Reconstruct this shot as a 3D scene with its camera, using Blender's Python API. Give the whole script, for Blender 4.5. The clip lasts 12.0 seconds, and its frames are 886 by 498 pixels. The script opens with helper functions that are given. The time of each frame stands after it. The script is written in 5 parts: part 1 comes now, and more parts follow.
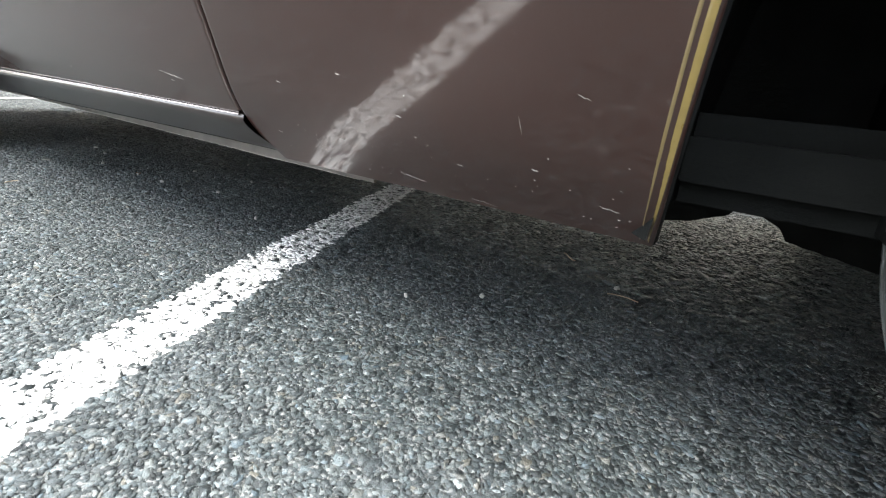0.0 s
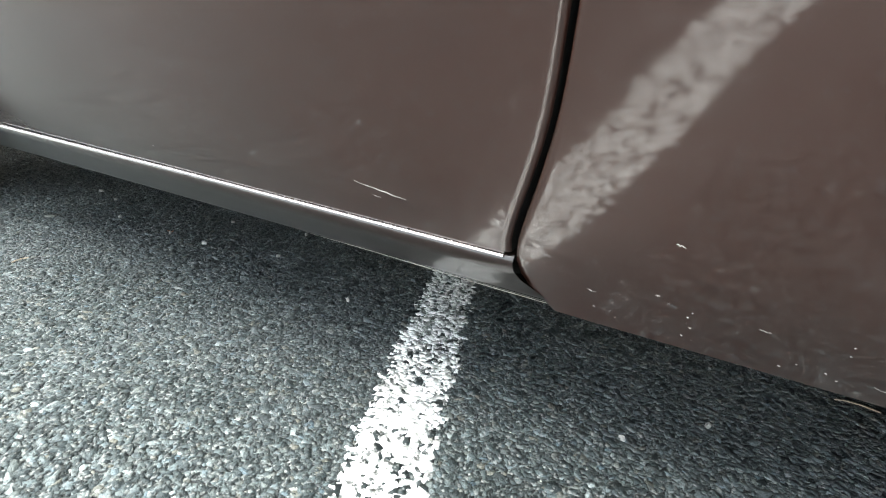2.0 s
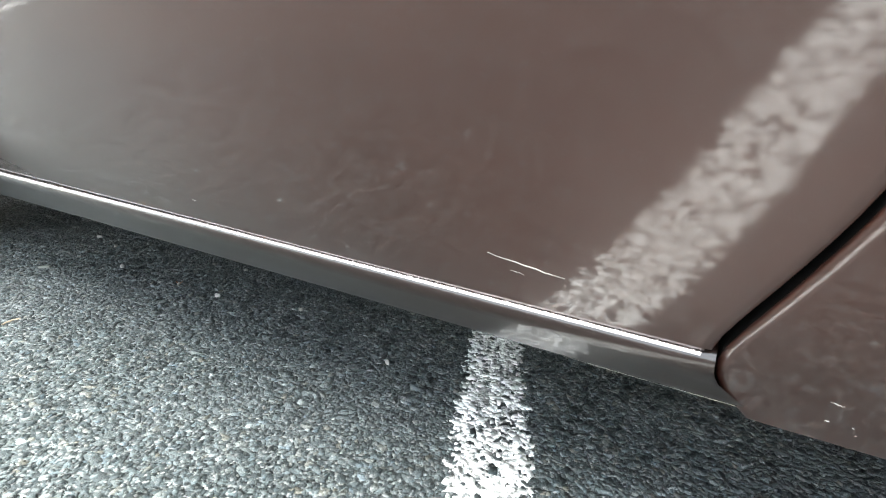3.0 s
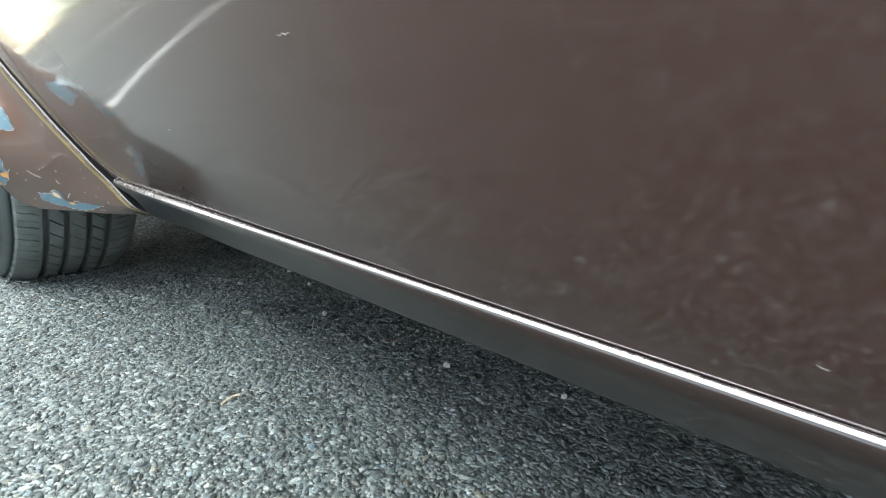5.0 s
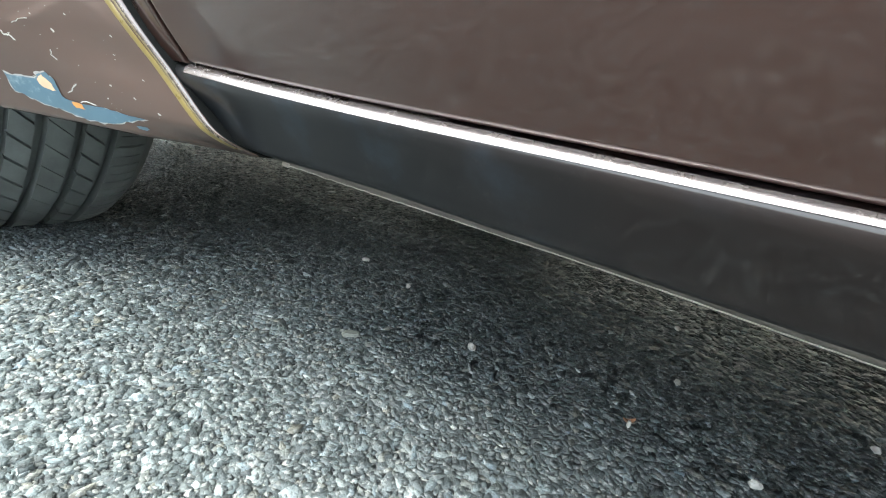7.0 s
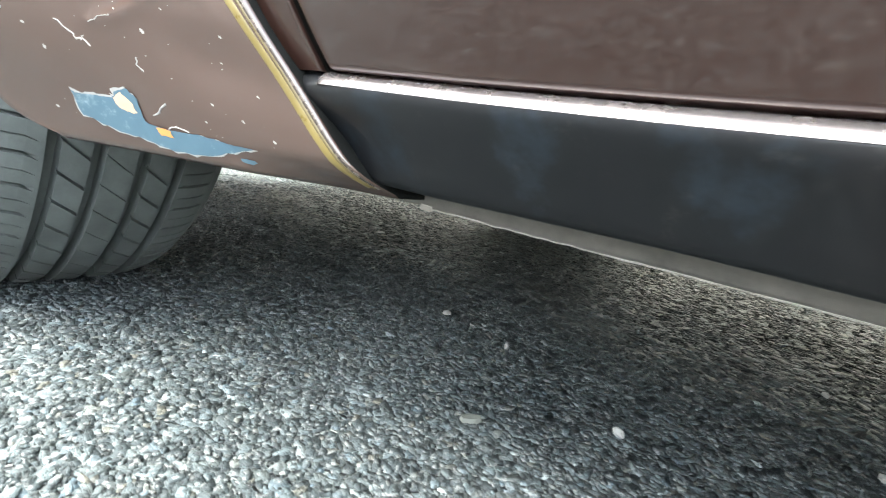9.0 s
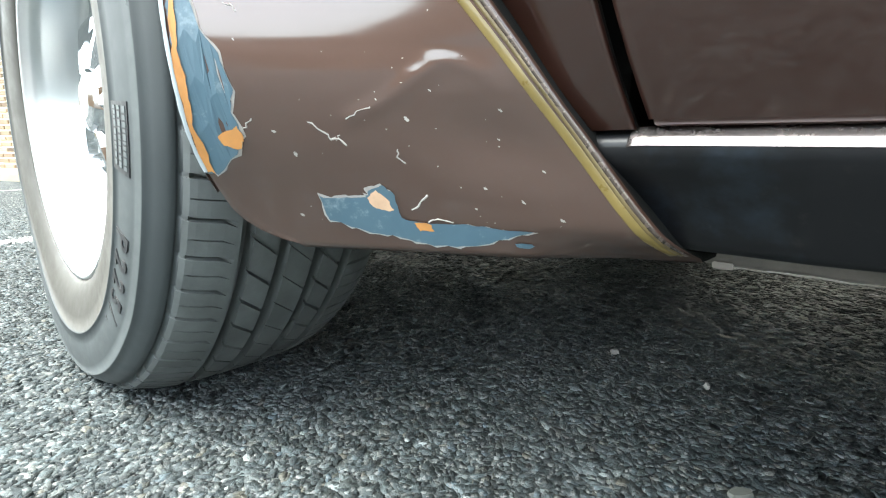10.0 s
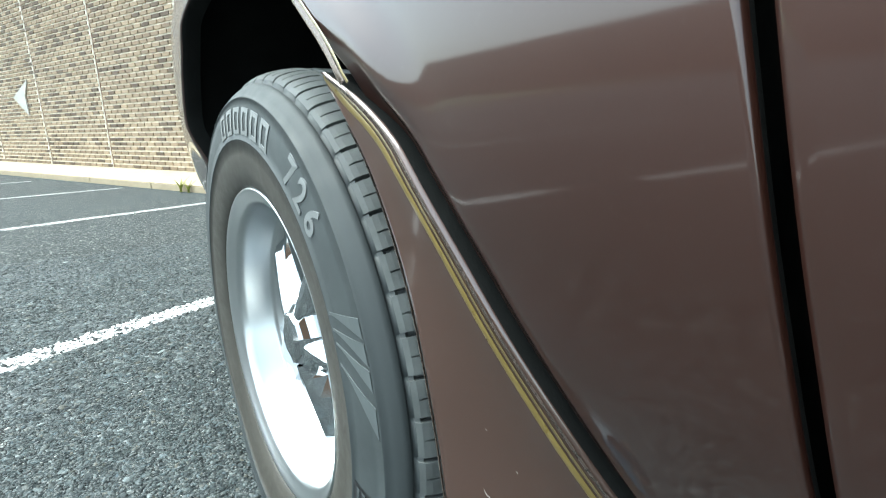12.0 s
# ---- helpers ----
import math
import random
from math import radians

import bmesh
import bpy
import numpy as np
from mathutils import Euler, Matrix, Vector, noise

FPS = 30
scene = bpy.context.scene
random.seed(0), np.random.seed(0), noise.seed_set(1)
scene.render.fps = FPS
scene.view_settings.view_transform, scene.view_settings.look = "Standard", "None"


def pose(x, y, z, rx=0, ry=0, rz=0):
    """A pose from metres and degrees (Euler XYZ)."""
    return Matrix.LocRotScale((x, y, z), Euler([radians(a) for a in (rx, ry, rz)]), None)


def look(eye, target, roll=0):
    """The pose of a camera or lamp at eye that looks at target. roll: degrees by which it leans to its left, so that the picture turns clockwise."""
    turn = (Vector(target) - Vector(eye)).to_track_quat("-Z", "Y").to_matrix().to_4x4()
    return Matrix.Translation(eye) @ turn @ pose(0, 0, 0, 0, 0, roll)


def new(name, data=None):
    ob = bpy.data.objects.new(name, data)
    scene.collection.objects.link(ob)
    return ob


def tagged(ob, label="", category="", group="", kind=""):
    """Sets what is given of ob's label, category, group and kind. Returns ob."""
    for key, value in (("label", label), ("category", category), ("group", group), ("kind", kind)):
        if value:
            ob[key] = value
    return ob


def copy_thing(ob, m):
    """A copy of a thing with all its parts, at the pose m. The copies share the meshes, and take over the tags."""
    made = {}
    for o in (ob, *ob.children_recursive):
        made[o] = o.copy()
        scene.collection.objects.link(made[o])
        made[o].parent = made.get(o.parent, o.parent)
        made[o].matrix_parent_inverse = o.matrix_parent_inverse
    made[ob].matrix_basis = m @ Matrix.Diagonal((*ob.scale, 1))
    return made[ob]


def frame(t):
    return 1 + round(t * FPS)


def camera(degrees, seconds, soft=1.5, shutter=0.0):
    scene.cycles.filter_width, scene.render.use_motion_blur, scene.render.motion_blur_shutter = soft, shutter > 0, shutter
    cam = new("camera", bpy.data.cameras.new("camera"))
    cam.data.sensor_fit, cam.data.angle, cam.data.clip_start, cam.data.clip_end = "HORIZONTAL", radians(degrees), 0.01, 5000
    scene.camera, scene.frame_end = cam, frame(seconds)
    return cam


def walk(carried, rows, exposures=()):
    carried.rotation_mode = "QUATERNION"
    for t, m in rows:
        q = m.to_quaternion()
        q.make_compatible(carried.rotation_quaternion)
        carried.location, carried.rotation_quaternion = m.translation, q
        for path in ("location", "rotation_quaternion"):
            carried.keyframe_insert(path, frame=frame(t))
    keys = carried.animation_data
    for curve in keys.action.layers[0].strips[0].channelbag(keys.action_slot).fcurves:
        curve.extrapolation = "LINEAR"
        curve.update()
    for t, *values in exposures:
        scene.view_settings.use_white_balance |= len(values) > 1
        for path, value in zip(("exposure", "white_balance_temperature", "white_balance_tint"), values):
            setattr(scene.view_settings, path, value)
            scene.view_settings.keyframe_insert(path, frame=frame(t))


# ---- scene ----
cam = camera(86.88, 12.0, soft=1.1, shutter=0.12)
PATH = [
    (0, (0.5121, -0.3324, 0.3223), (-0.4965, 1.2755, -0.3081), 6.42),
    (0.5, (0.4391, -0.3129, 0.3326), (-0.5235, 1.3375, -0.2584), 7.12),
    (1, (0.3807, -0.2981, 0.3465), (-0.5758, 1.3562, -0.2440), 7.10),
    (1.5, (0.2333, -0.3079, 0.4041), (-0.7089, 1.3322, -0.2457), 5.97),
    (2, (0.1155, -0.2953, 0.3822), (-0.7970, 1.3656, -0.2571), 5.37),
    (2.5, (0.0436, -0.2453, 0.3654), (-0.8502, 1.4522, -0.1999), 4.57),
    (3, (-0.0174, -0.2654, 0.3788), (-0.9228, 1.4465, -0.1207), 4.90),
    (3.2, (-0.0419, -0.2822, 0.3717), (-0.9654, 1.4236, -0.1155), 4.78),
    (4.8, (-0.3289, -0.2108, 0.3582), (-1.5910, 1.2660, -0.1176), 2.68),
    (5, (-0.3989, -0.2006, 0.3689), (-1.6909, 1.2469, -0.1164), 2.55),
    (5.5, (-0.5806, -0.1889, 0.3548), (-1.8740, 1.2348, -0.1932), 2.21),
    (6, (-0.7142, -0.1963, 0.3249), (-1.9418, 1.2730, -0.2532), 4.23),
    (6.5, (-0.8242, -0.1886, 0.2893), (-1.9772, 1.3415, -0.2846), 8.15),
    (7, (-0.9009, -0.1762, 0.2749), (-1.9986, 1.4053, -0.2673), 11.40),
    (7.2, (-0.9299, -0.1708, 0.2729), (-2.0278, 1.4154, -0.2549), 12.46),
    (8.8, (-1.0094, -0.1633, 0.2465), (-2.1724, 1.4091, -0.1715), 11.19),
    (9, (-1.0674, -0.1626, 0.2441), (-2.2433, 1.4034, -0.1621), 10.47),
    (9.5, (-1.1775, -0.1956, 0.2339), (-2.4216, 1.3278, -0.1286), 4.59),
    (10, (-1.2116, -0.2130, 0.2581), (-2.5653, 1.2143, -0.1031), 1.11),
    (10.5, (-1.2007, -0.2133, 0.2958), (-2.6552, 1.1140, -0.0544), -0.78),
    (11, (-1.2439, -0.2390, 0.4190), (-2.7660, 0.9964, 0.0226), -0.92),
    (11.5, (-1.2773, -0.2501, 0.5001), (-2.8477, 0.9105, 0.0677), -1.04),
    (12, (-1.3069, -0.2601, 0.5946), (-2.8935, 0.8592, 0.1153), -0.55),
]
EXPOSURES = [(0, 3.03, 6550, 8), (0.5, 3.36, 6550, 8), (1, 3.41, 6550, 7), (1.5, 3.41, 6550, 6), (2, 3.19, 6530, 2), (2.5, 3.49, 6530, 2), (3, 3.66, 6530, 3), (5, 3.18, 6380, -1), (5.5, 2.91, 6380, -2), (6, 3.05, 6380, -2), (7, 3.61, 6480, 1), (9, 4.01, 6530, 3), (9.5, 3.66, 6480, 2), (10, 3.17, 6480, 1), (10.5, 2.84, 6430, 1), (11, 2.5, 6330, 1), (11.5, 2.18, 6330, -1), (12, 2.16, 6030, -5)]
walk(cam, [(t, look(e, g, r)) for t, e, g, r in PATH], exposures=EXPOSURES)

# ---------------------------------------------------------------- world and sun
world = bpy.data.worlds.new("overcast_sky")
scene.world = world
world.use_nodes = True
wn = world.node_tree
wn.nodes.clear()
w_out = wn.nodes.new("ShaderNodeOutputWorld")
w_bg = wn.nodes.new("ShaderNodeBackground")
w_sky = wn.nodes.new("ShaderNodeTexSky")
w_sky.sky_type = "NISHITA"
w_sky.sun_disc = False
w_sky.sun_elevation = radians(67.7)
w_sky.sun_rotation = radians(220.6)
w_sky.air_density, w_sky.dust_density, w_sky.ozone_density = 1.0, 3.0, 1.0
w_sat = wn.nodes.new("ShaderNodeHueSaturation")
w_sat.inputs["Saturation"].default_value = 0.42
wn.links.new(w_sky.outputs["Color"], w_sat.inputs["Color"])
wn.links.new(w_sat.outputs["Color"], w_bg.inputs["Color"])
w_bg.inputs["Strength"].default_value = 0.15
wn.links.new(w_bg.outputs["Background"], w_out.inputs["Surface"])

sun = new("sun", bpy.data.lights.new("sun", "SUN"))
sun.data.energy = 1.5
sun.data.angle = radians(60)
sun.data.color = (1.0, 0.99, 0.975)
sun.matrix_world = look((-2.4, -2.8, 9), (0, 0, 0))


# ---------------------------------------------------------------- materials
def material(name):
    m = bpy.data.materials.new(name)
    m.use_nodes = True
    nt = m.node_tree
    return m, nt, nt.nodes["Principled BSDF"]


def node(nt, kind, **inputs):
    n = nt.nodes.new(kind)
    for k, v in inputs.items():
        n.inputs[k.replace("_", " ")].default_value = v
    return n


def coords(nt):
    return nt.nodes.new("ShaderNodeTexCoord").outputs["Object"]


def noise_tex(nt, scale, detail=4.0, rough=0.55, vec=None):
    n = node(nt, "ShaderNodeTexNoise", Scale=scale, Detail=detail, Roughness=rough)
    nt.links.new(vec if vec else coords(nt), n.inputs["Vector"])
    return n.outputs["Fac"]


def ramp(nt, fac, stops):
    r = nt.nodes.new("ShaderNodeValToRGB")
    while len(r.color_ramp.elements) < len(stops):
        r.color_ramp.elements.new(0.5)
    for e, (p, c) in zip(r.color_ramp.elements, stops):
        e.position = p
        e.color = (c, c, c, 1) if isinstance(c, (int, float)) else (*c, 1)
    nt.links.new(fac, r.inputs["Fac"])
    return r.outputs["Color"]


def mix(nt, fac, a, b):
    m = nt.nodes.new("ShaderNodeMix")
    m.data_type = "RGBA"
    for sock, v in ((m.inputs["Factor"], fac), (m.inputs["A"], a), (m.inputs["B"], b)):
        if isinstance(v, (int, float)):
            sock.default_value = v
        elif isinstance(v, tuple):
            sock.default_value = (*v, 1)
        else:
            nt.links.new(v, sock)
    return m.outputs["Result"]


def bump(nt, bsdf, height, strength, distance, socket="Normal"):
    b = node(nt, "ShaderNodeBump", Strength=strength, Distance=distance)
    nt.links.new(height, b.inputs["Height"])
    nt.links.new(b.outputs["Normal"], bsdf.inputs[socket])
    return b


def car_paint(name="brown_car_paint", low=(0.0285, 0.0092, 0.0052), high=(0.0385, 0.0128, 0.0077), haze=(0.055, 0.095), metal=0.3, gloss=1.56):
    m, nt, b = material(name)
    c = coords(nt)
    tone = mix(nt, noise_tex(nt, 3.0, 3, vec=c), low, high)
    dust = ramp(nt, noise_tex(nt, 110.0, 6, 0.75, c), [(0.58, 0.0), (0.82, 0.05)])
    film = ramp(nt, noise_tex(nt, 6.0, 4, 0.6, c), [(0.42, 0.0), (0.75, 0.16)])
    tone = mix(nt, film, tone, tuple(v * 1.5 for v in high))
    tone = mix(nt, dust, tone, (0.15, 0.13, 0.11))
    nt.links.new(tone, b.inputs["Base Color"])
    b.inputs["Metallic"].default_value = metal
    b.inputs["Roughness"].default_value = 0.42
    b.inputs["Coat Weight"].default_value = 1.0
    b.inputs["Coat IOR"].default_value = gloss
    rough = ramp(nt, noise_tex(nt, 14.0, 5, 0.7, c), [(0.35, haze[0]), (0.8, haze[1])])
    nt.links.new(rough, b.inputs["Coat Roughness"])
    bump(nt, b, noise_tex(nt, 45.0, 2, 0.5, c), 0.006, 0.002, "Coat Normal")
    return m


def plain(name, colour, rough=0.5, metal=0.0, vary=0.35, scale=40.0, relief=0.0, coat=0.0, spread=0.1):
    m, nt, b = material(name)
    c = coords(nt)
    dark = tuple(v * (1 - vary) for v in colour)
    light = tuple(min(1.0, v * (1 + vary)) for v in colour)
    both = nt.nodes.new("ShaderNodeMath")
    both.operation = "MULTIPLY_ADD"
    nt.links.new(noise_tex(nt, scale, 6, 0.65, c), both.inputs[0])
    both.inputs[1].default_value = 0.6
    small = nt.nodes.new("ShaderNodeMath")
    small.operation = "MULTIPLY"
    nt.links.new(noise_tex(nt, scale * 0.15, 3, 0.5, c), small.inputs[0])
    small.inputs[1].default_value = 0.4
    nt.links.new(small.outputs[0], both.inputs[2])
    f = ramp(nt, both.outputs[0], [(0.3, 0.0), (0.7, 1.0)])
    nt.links.new(mix(nt, f, dark, light), b.inputs["Base Color"])
    r = ramp(nt, noise_tex(nt, scale * 2, 4, 0.6, c), [(0.3, max(0.02, rough - spread)), (0.7, min(1.0, rough + spread))])
    nt.links.new(r, b.inputs["Roughness"])
    b.inputs["Metallic"].default_value = metal
    b.inputs["Coat Weight"].default_value = coat
    if relief:
        bump(nt, b, noise_tex(nt, scale * 3, 6, 0.7, c), 0.6, relief)
    return m


def asphalt_sheet():
    m, nt, b = material("worn_asphalt")
    c = coords(nt)
    v = node(nt, "ShaderNodeTexVoronoi", Scale=110.0)
    nt.links.new(c, v.inputs["Vector"])
    v2 = node(nt, "ShaderNodeTexVoronoi", Scale=110.0)
    v2.feature = "DISTANCE_TO_EDGE"
    nt.links.new(c, v2.inputs["Vector"])
    sep = nt.nodes.new("ShaderNodeSeparateColor")
    nt.links.new(v.outputs["Color"], sep.inputs["Color"])
    stone = ramp(nt, sep.outputs["Red"], [(0.0, (0.06005, 0.06754, 0.06672)), (0.45, (0.1134, 0.1282, 0.1267)), (0.85, (0.1669, 0.1805, 0.1735)), (1.0, (0.4271, 0.434, 0.4072))])
    gap = ramp(nt, v2.outputs["Distance"], [(0.03, 1.0), (0.16, 0.0)])
    col = mix(nt, gap, stone, (0.012, 0.012, 0.013))
    patch = ramp(nt, noise_tex(nt, 0.35, 5, 0.6, c), [(0.35, 0.0), (0.7, 0.28)])
    col = mix(nt, patch, col, (0.075, 0.087, 0.094))
    nt.links.new(col, b.inputs["Base Color"])
    b.inputs["Roughness"].default_value = 0.85
    b.inputs["Specular IOR Level"].default_value = 0.15
    bump(nt, b, ramp(nt, v2.outputs["Distance"], [(0.0, 0.0), (0.3, 1.0)]), 1.0, 0.006)
    return m


def asphalt_stone(painted=False):
    m, nt, b = material("white_line_paint_on_stones" if painted else "asphalt_aggregate")
    c = coords(nt)
    g = nt.nodes.new("ShaderNodeNewGeometry").outputs["Random Per Island"]
    stone = ramp(nt, g, [(0.0, (0.016, 0.020, 0.021)), (0.25, (0.030, 0.038, 0.0395)), (0.50, (0.044, 0.054, 0.0565)), (0.66, (0.062, 0.0717, 0.070)), (0.80, (0.078, 0.098, 0.103)),
                         (0.88, (0.112, 0.127, 0.126)), (0.92, (0.094, 0.090, 0.073)), (0.955, (0.066, 0.092, 0.109)), (0.984, (0.155, 0.175, 0.176)), (1.0, (0.26, 0.29, 0.288))])
    grain = noise_tex(nt, 700.0, 4, 0.7, c)
    cell = node(nt, "ShaderNodeTexVoronoi", Scale=330.0)
    nt.links.new(c, cell.inputs["Vector"])
    crack = node(nt, "ShaderNodeTexVoronoi", Scale=330.0)
    crack.feature = "DISTANCE_TO_EDGE"
    nt.links.new(c, crack.inputs["Vector"])
    hue = nt.nodes.new("ShaderNodeSeparateColor")
    nt.links.new(cell.outputs["Color"], hue.inputs["Color"])
    chipped = ramp(nt, hue.outputs["Red"], [(0.0, 0.85), (0.42, 0.0), (0.8, 0.0)])
    col = mix(nt, chipped, stone, (0.013, 0.015, 0.0145))
    pale = ramp(nt, hue.outputs["Green"], [(0.82, 0.0), (0.95, 0.70)])
    col = mix(nt, pale, col, (0.19, 0.195, 0.19))
    col = mix(nt, ramp(nt, grain, [(0.50, 0.0), (0.80, 0.5)]), col, (0.025, 0.027, 0.026))
    if painted:
        worn = ramp(nt, g, [(0.13, 1.0), (0.15, 0.0)])
        chip = ramp(nt, noise_tex(nt, 95.0, 5, 0.7, c), [(0.52, 0.0), (0.60, 1.0)])
        white = mix(nt, chip, (0.66, 0.66, 0.645), (0.10, 0.102, 0.10))
        col = mix(nt, worn, white, col)
    else:
        stain = ramp(nt, noise_tex(nt, 2.2, 4, 0.6, c), [(0.45, 0.0), (0.75, 0.35)])
        col = mix(nt, stain, col, (0.085, 0.092, 0.096))
    nt.links.new(col, b.inputs["Base Color"])
    b.inputs["Roughness"].default_value = 0.52
    b.inputs["Specular IOR Level"].default_value = 0.18
    facet = nt.nodes.new("ShaderNodeMath")
    facet.operation = "MULTIPLY_ADD"
    nt.links.new(hue.outputs["Blue"], facet.inputs[0])
    facet.inputs[1].default_value = 0.6
    nt.links.new(ramp(nt, crack.outputs["Distance"], [(0.0, 0.0), (0.22, 0.6)]), facet.inputs[2])
    bump(nt, b, facet.outputs[0], 0.0 if painted else 0.6, 0.0009)
    return m


def line_paint():
    m, nt, b = material("worn_white_line_paint")
    c = coords(nt)
    gone = ramp(nt, noise_tex(nt, 90.0, 6, 0.75, c), [(0.44, 0.0), (0.51, 1.0)])
    nt.links.new(mix(nt, gone, (0.60, 0.60, 0.585), (0.0612, 0.06528, 0.06664)), b.inputs["Base Color"])
    b.inputs["Roughness"].default_value = 0.7
    bump(nt, b, noise_tex(nt, 140.0, 4, 0.6, c), 0.6, 0.003)
    return m


def brick_mat():
    m, nt, b = material("tan_brick")
    rnd = nt.nodes.new("ShaderNodeObjectInfo").outputs["Random"]
    isl = nt.nodes.new("ShaderNodeNewGeometry").outputs["Random Per Island"]
    add = nt.nodes.new("ShaderNodeMath")
    add.operation = "ADD"
    nt.links.new(rnd, add.inputs[0])
    nt.links.new(isl, add.inputs[1])
    fr = nt.nodes.new("ShaderNodeMath")
    fr.operation = "FRACT"
    nt.links.new(add.outputs[0], fr.inputs[0])
    tone = ramp(nt, fr.outputs[0], [(0.0, (0.080, 0.056, 0.038)), (0.17, (0.115, 0.082, 0.055)), (0.22, (0.200, 0.147, 0.096)), (0.7, (0.255, 0.192, 0.125)), (1.0, (0.330, 0.255, 0.170))])
    c = coords(nt)
    tone = mix(nt, ramp(nt, noise_tex(nt, 60, 5, 0.7, c), [(0.45, 0.0), (0.8, 0.3)]), tone, (0.26, 0.19, 0.14))
    nt.links.new(tone, b.inputs["Base Color"])
    b.inputs["Roughness"].default_value = 0.85
    bump(nt, b, noise_tex(nt, 150, 4, 0.7, c), 0.5, 0.002)
    return m


PAINT = car_paint()
FLARE_PAINT = car_paint("faded_brown_car_paint", (0.057, 0.026, 0.0165), (0.077, 0.037, 0.024), (0.08, 0.14), 0.38, 1.88)


def rocker_paint():
    """Brown like the body, oversprayed blue-black towards the front wheel."""
    m, nt, b = material("oversprayed_rocker_paint")
    c = coords(nt)
    sep = nt.nodes.new("ShaderNodeSeparateXYZ")
    nt.links.new(c, sep.inputs[0])
    edge = nt.nodes.new("ShaderNodeMath")
    edge.operation = "MULTIPLY_ADD"
    nt.links.new(noise_tex(nt, 6.0, 4, 0.6, c), edge.inputs[0])
    edge.inputs[1].default_value = 0.5
    nt.links.new(sep.outputs["X"], edge.inputs[2])
    spray = nt.nodes.new("ShaderNodeMapRange")
    spray.inputs["From Min"].default_value = -0.85
    spray.inputs["From Max"].default_value = -0.45
    spray.inputs["To Min"].default_value = 1.0
    spray.inputs["To Max"].default_value = 0.0
    nt.links.new(edge.outputs[0], spray.inputs["Value"])
    smear = ramp(nt, noise_tex(nt, 16.0, 5, 0.65, c), [(0.52, 0.0), (0.72, 0.6)])
    black = mix(nt, smear, (0.006, 0.0062, 0.0072), (0.024, 0.036, 0.050))
    col = mix(nt, spray.outputs[0], (0.0095, 0.0046, 0.0034), black)
    dirt = ramp(nt, noise_tex(nt, 90.0, 6, 0.7, c), [(0.60, 0.0), (0.85, 0.12)])
    nt.links.new(mix(nt, dirt, col, (0.14, 0.125, 0.11)), b.inputs["Base Color"])
    b.inputs["Specular IOR Level"].default_value = 0.2
    b.inputs["Roughness"].default_value = 0.4
    shine = nt.nodes.new("ShaderNodeMath")
    shine.operation = "MULTIPLY_ADD"
    nt.links.new(spray.outputs[0], shine.inputs[0])
    shine.inputs[1].default_value = -0.5
    shine.inputs[2].default_value = 0.8
    nt.links.new(shine.outputs[0], b.inputs["Coat Weight"])
    b.inputs["Coat IOR"].default_value = 1.45
    nt.links.new(ramp(nt, noise_tex(nt, 20.0, 5, 0.7, c), [(0.35, 0.05), (0.8, 0.13)]), b.inputs["Coat Roughness"])
    return m


ROCKER_PAINT = rocker_paint()
FAR_BRICK_AND_JOINT_SHADE = plain("far_brick_and_joint_shade", (0.20, 0.12, 0.075), 0.9, vary=0.3, scale=0.6)
# near black for the underbody, and for shade painted into gaps and hems
UNDERSEAL_AND_SHADE = plain("underseal_and_gap_shade_black", (0.0085, 0.009, 0.0085), 0.95, vary=0.5, scale=25, relief=0.002)
UNDERSEAL_AND_SHADE.node_tree.nodes["Principled BSDF"].inputs["Specular IOR Level"].default_value = 0.1
# pale metal tone that paints light caught along the flange's lower edge
EDGE_LIGHT = plain("pale_metal_edge_light", (0.40, 0.375, 0.34), 0.5, vary=0.3, scale=90)
ROCKER_FLANGE = plain("dusty_bare_flange", (0.145, 0.132, 0.12), 0.6, vary=0.4, scale=60, relief=0.001)
# pale metallic colour that paints the sky's highlight on the rocker's edge
SILL_HIGHLIGHT = plain("painted_sill_highlight", (0.25, 0.216, 0.207), 0.23, 0.75, vary=0.12, scale=60)
EDGE = plain("rubbed_paint_edge", (0.17, 0.135, 0.115), 0.25, 0.7, vary=0.3, scale=70)
GOLD = plain("gold_pinstripe", (0.175, 0.125, 0.034), 0.35, vary=0.2, scale=80, coat=0.6)
GOLD_DARK = plain("dull_gold_pinstripe", (0.135, 0.097, 0.038), 0.35, vary=0.25, scale=80, coat=0.6)


def primer_mat():
    m, nt, b = material("scuffed_blue_grey_primer")
    c = coords(nt)
    col = mix(nt, noise_tex(nt, 22.0, 4, 0.6, c), (0.038, 0.078, 0.108), (0.088, 0.150, 0.188))
    scuff = ramp(nt, noise_tex(nt, 55.0, 6, 0.75, c), [(0.55, 0.0), (0.73, 0.8)])
    nt.links.new(mix(nt, scuff, col, (0.28, 0.345, 0.37)), b.inputs["Base Color"])
    b.inputs["Roughness"].default_value = 0.4
    b.inputs["Coat Weight"].default_value = 0.3
    bump(nt, b, noise_tex(nt, 60.0, 4, 0.6, c), 0.3, 0.001)
    return m


PRIMER = primer_mat()
WHITE_PRIMER = plain("white_undercoat", (0.40, 0.445, 0.465), 0.5, vary=0.15, scale=60)
PEACH = plain("pale_peach_filler", (0.52, 0.34, 0.22), 0.6, vary=0.2, scale=120)
ORANGE = plain("orange_filler", (0.44, 0.2, 0.056), 0.6, vary=0.25, scale=90)
CHIP = plain("chipped_paint_edge", (0.33, 0.305, 0.28), 0.7, vary=0.2, scale=200)
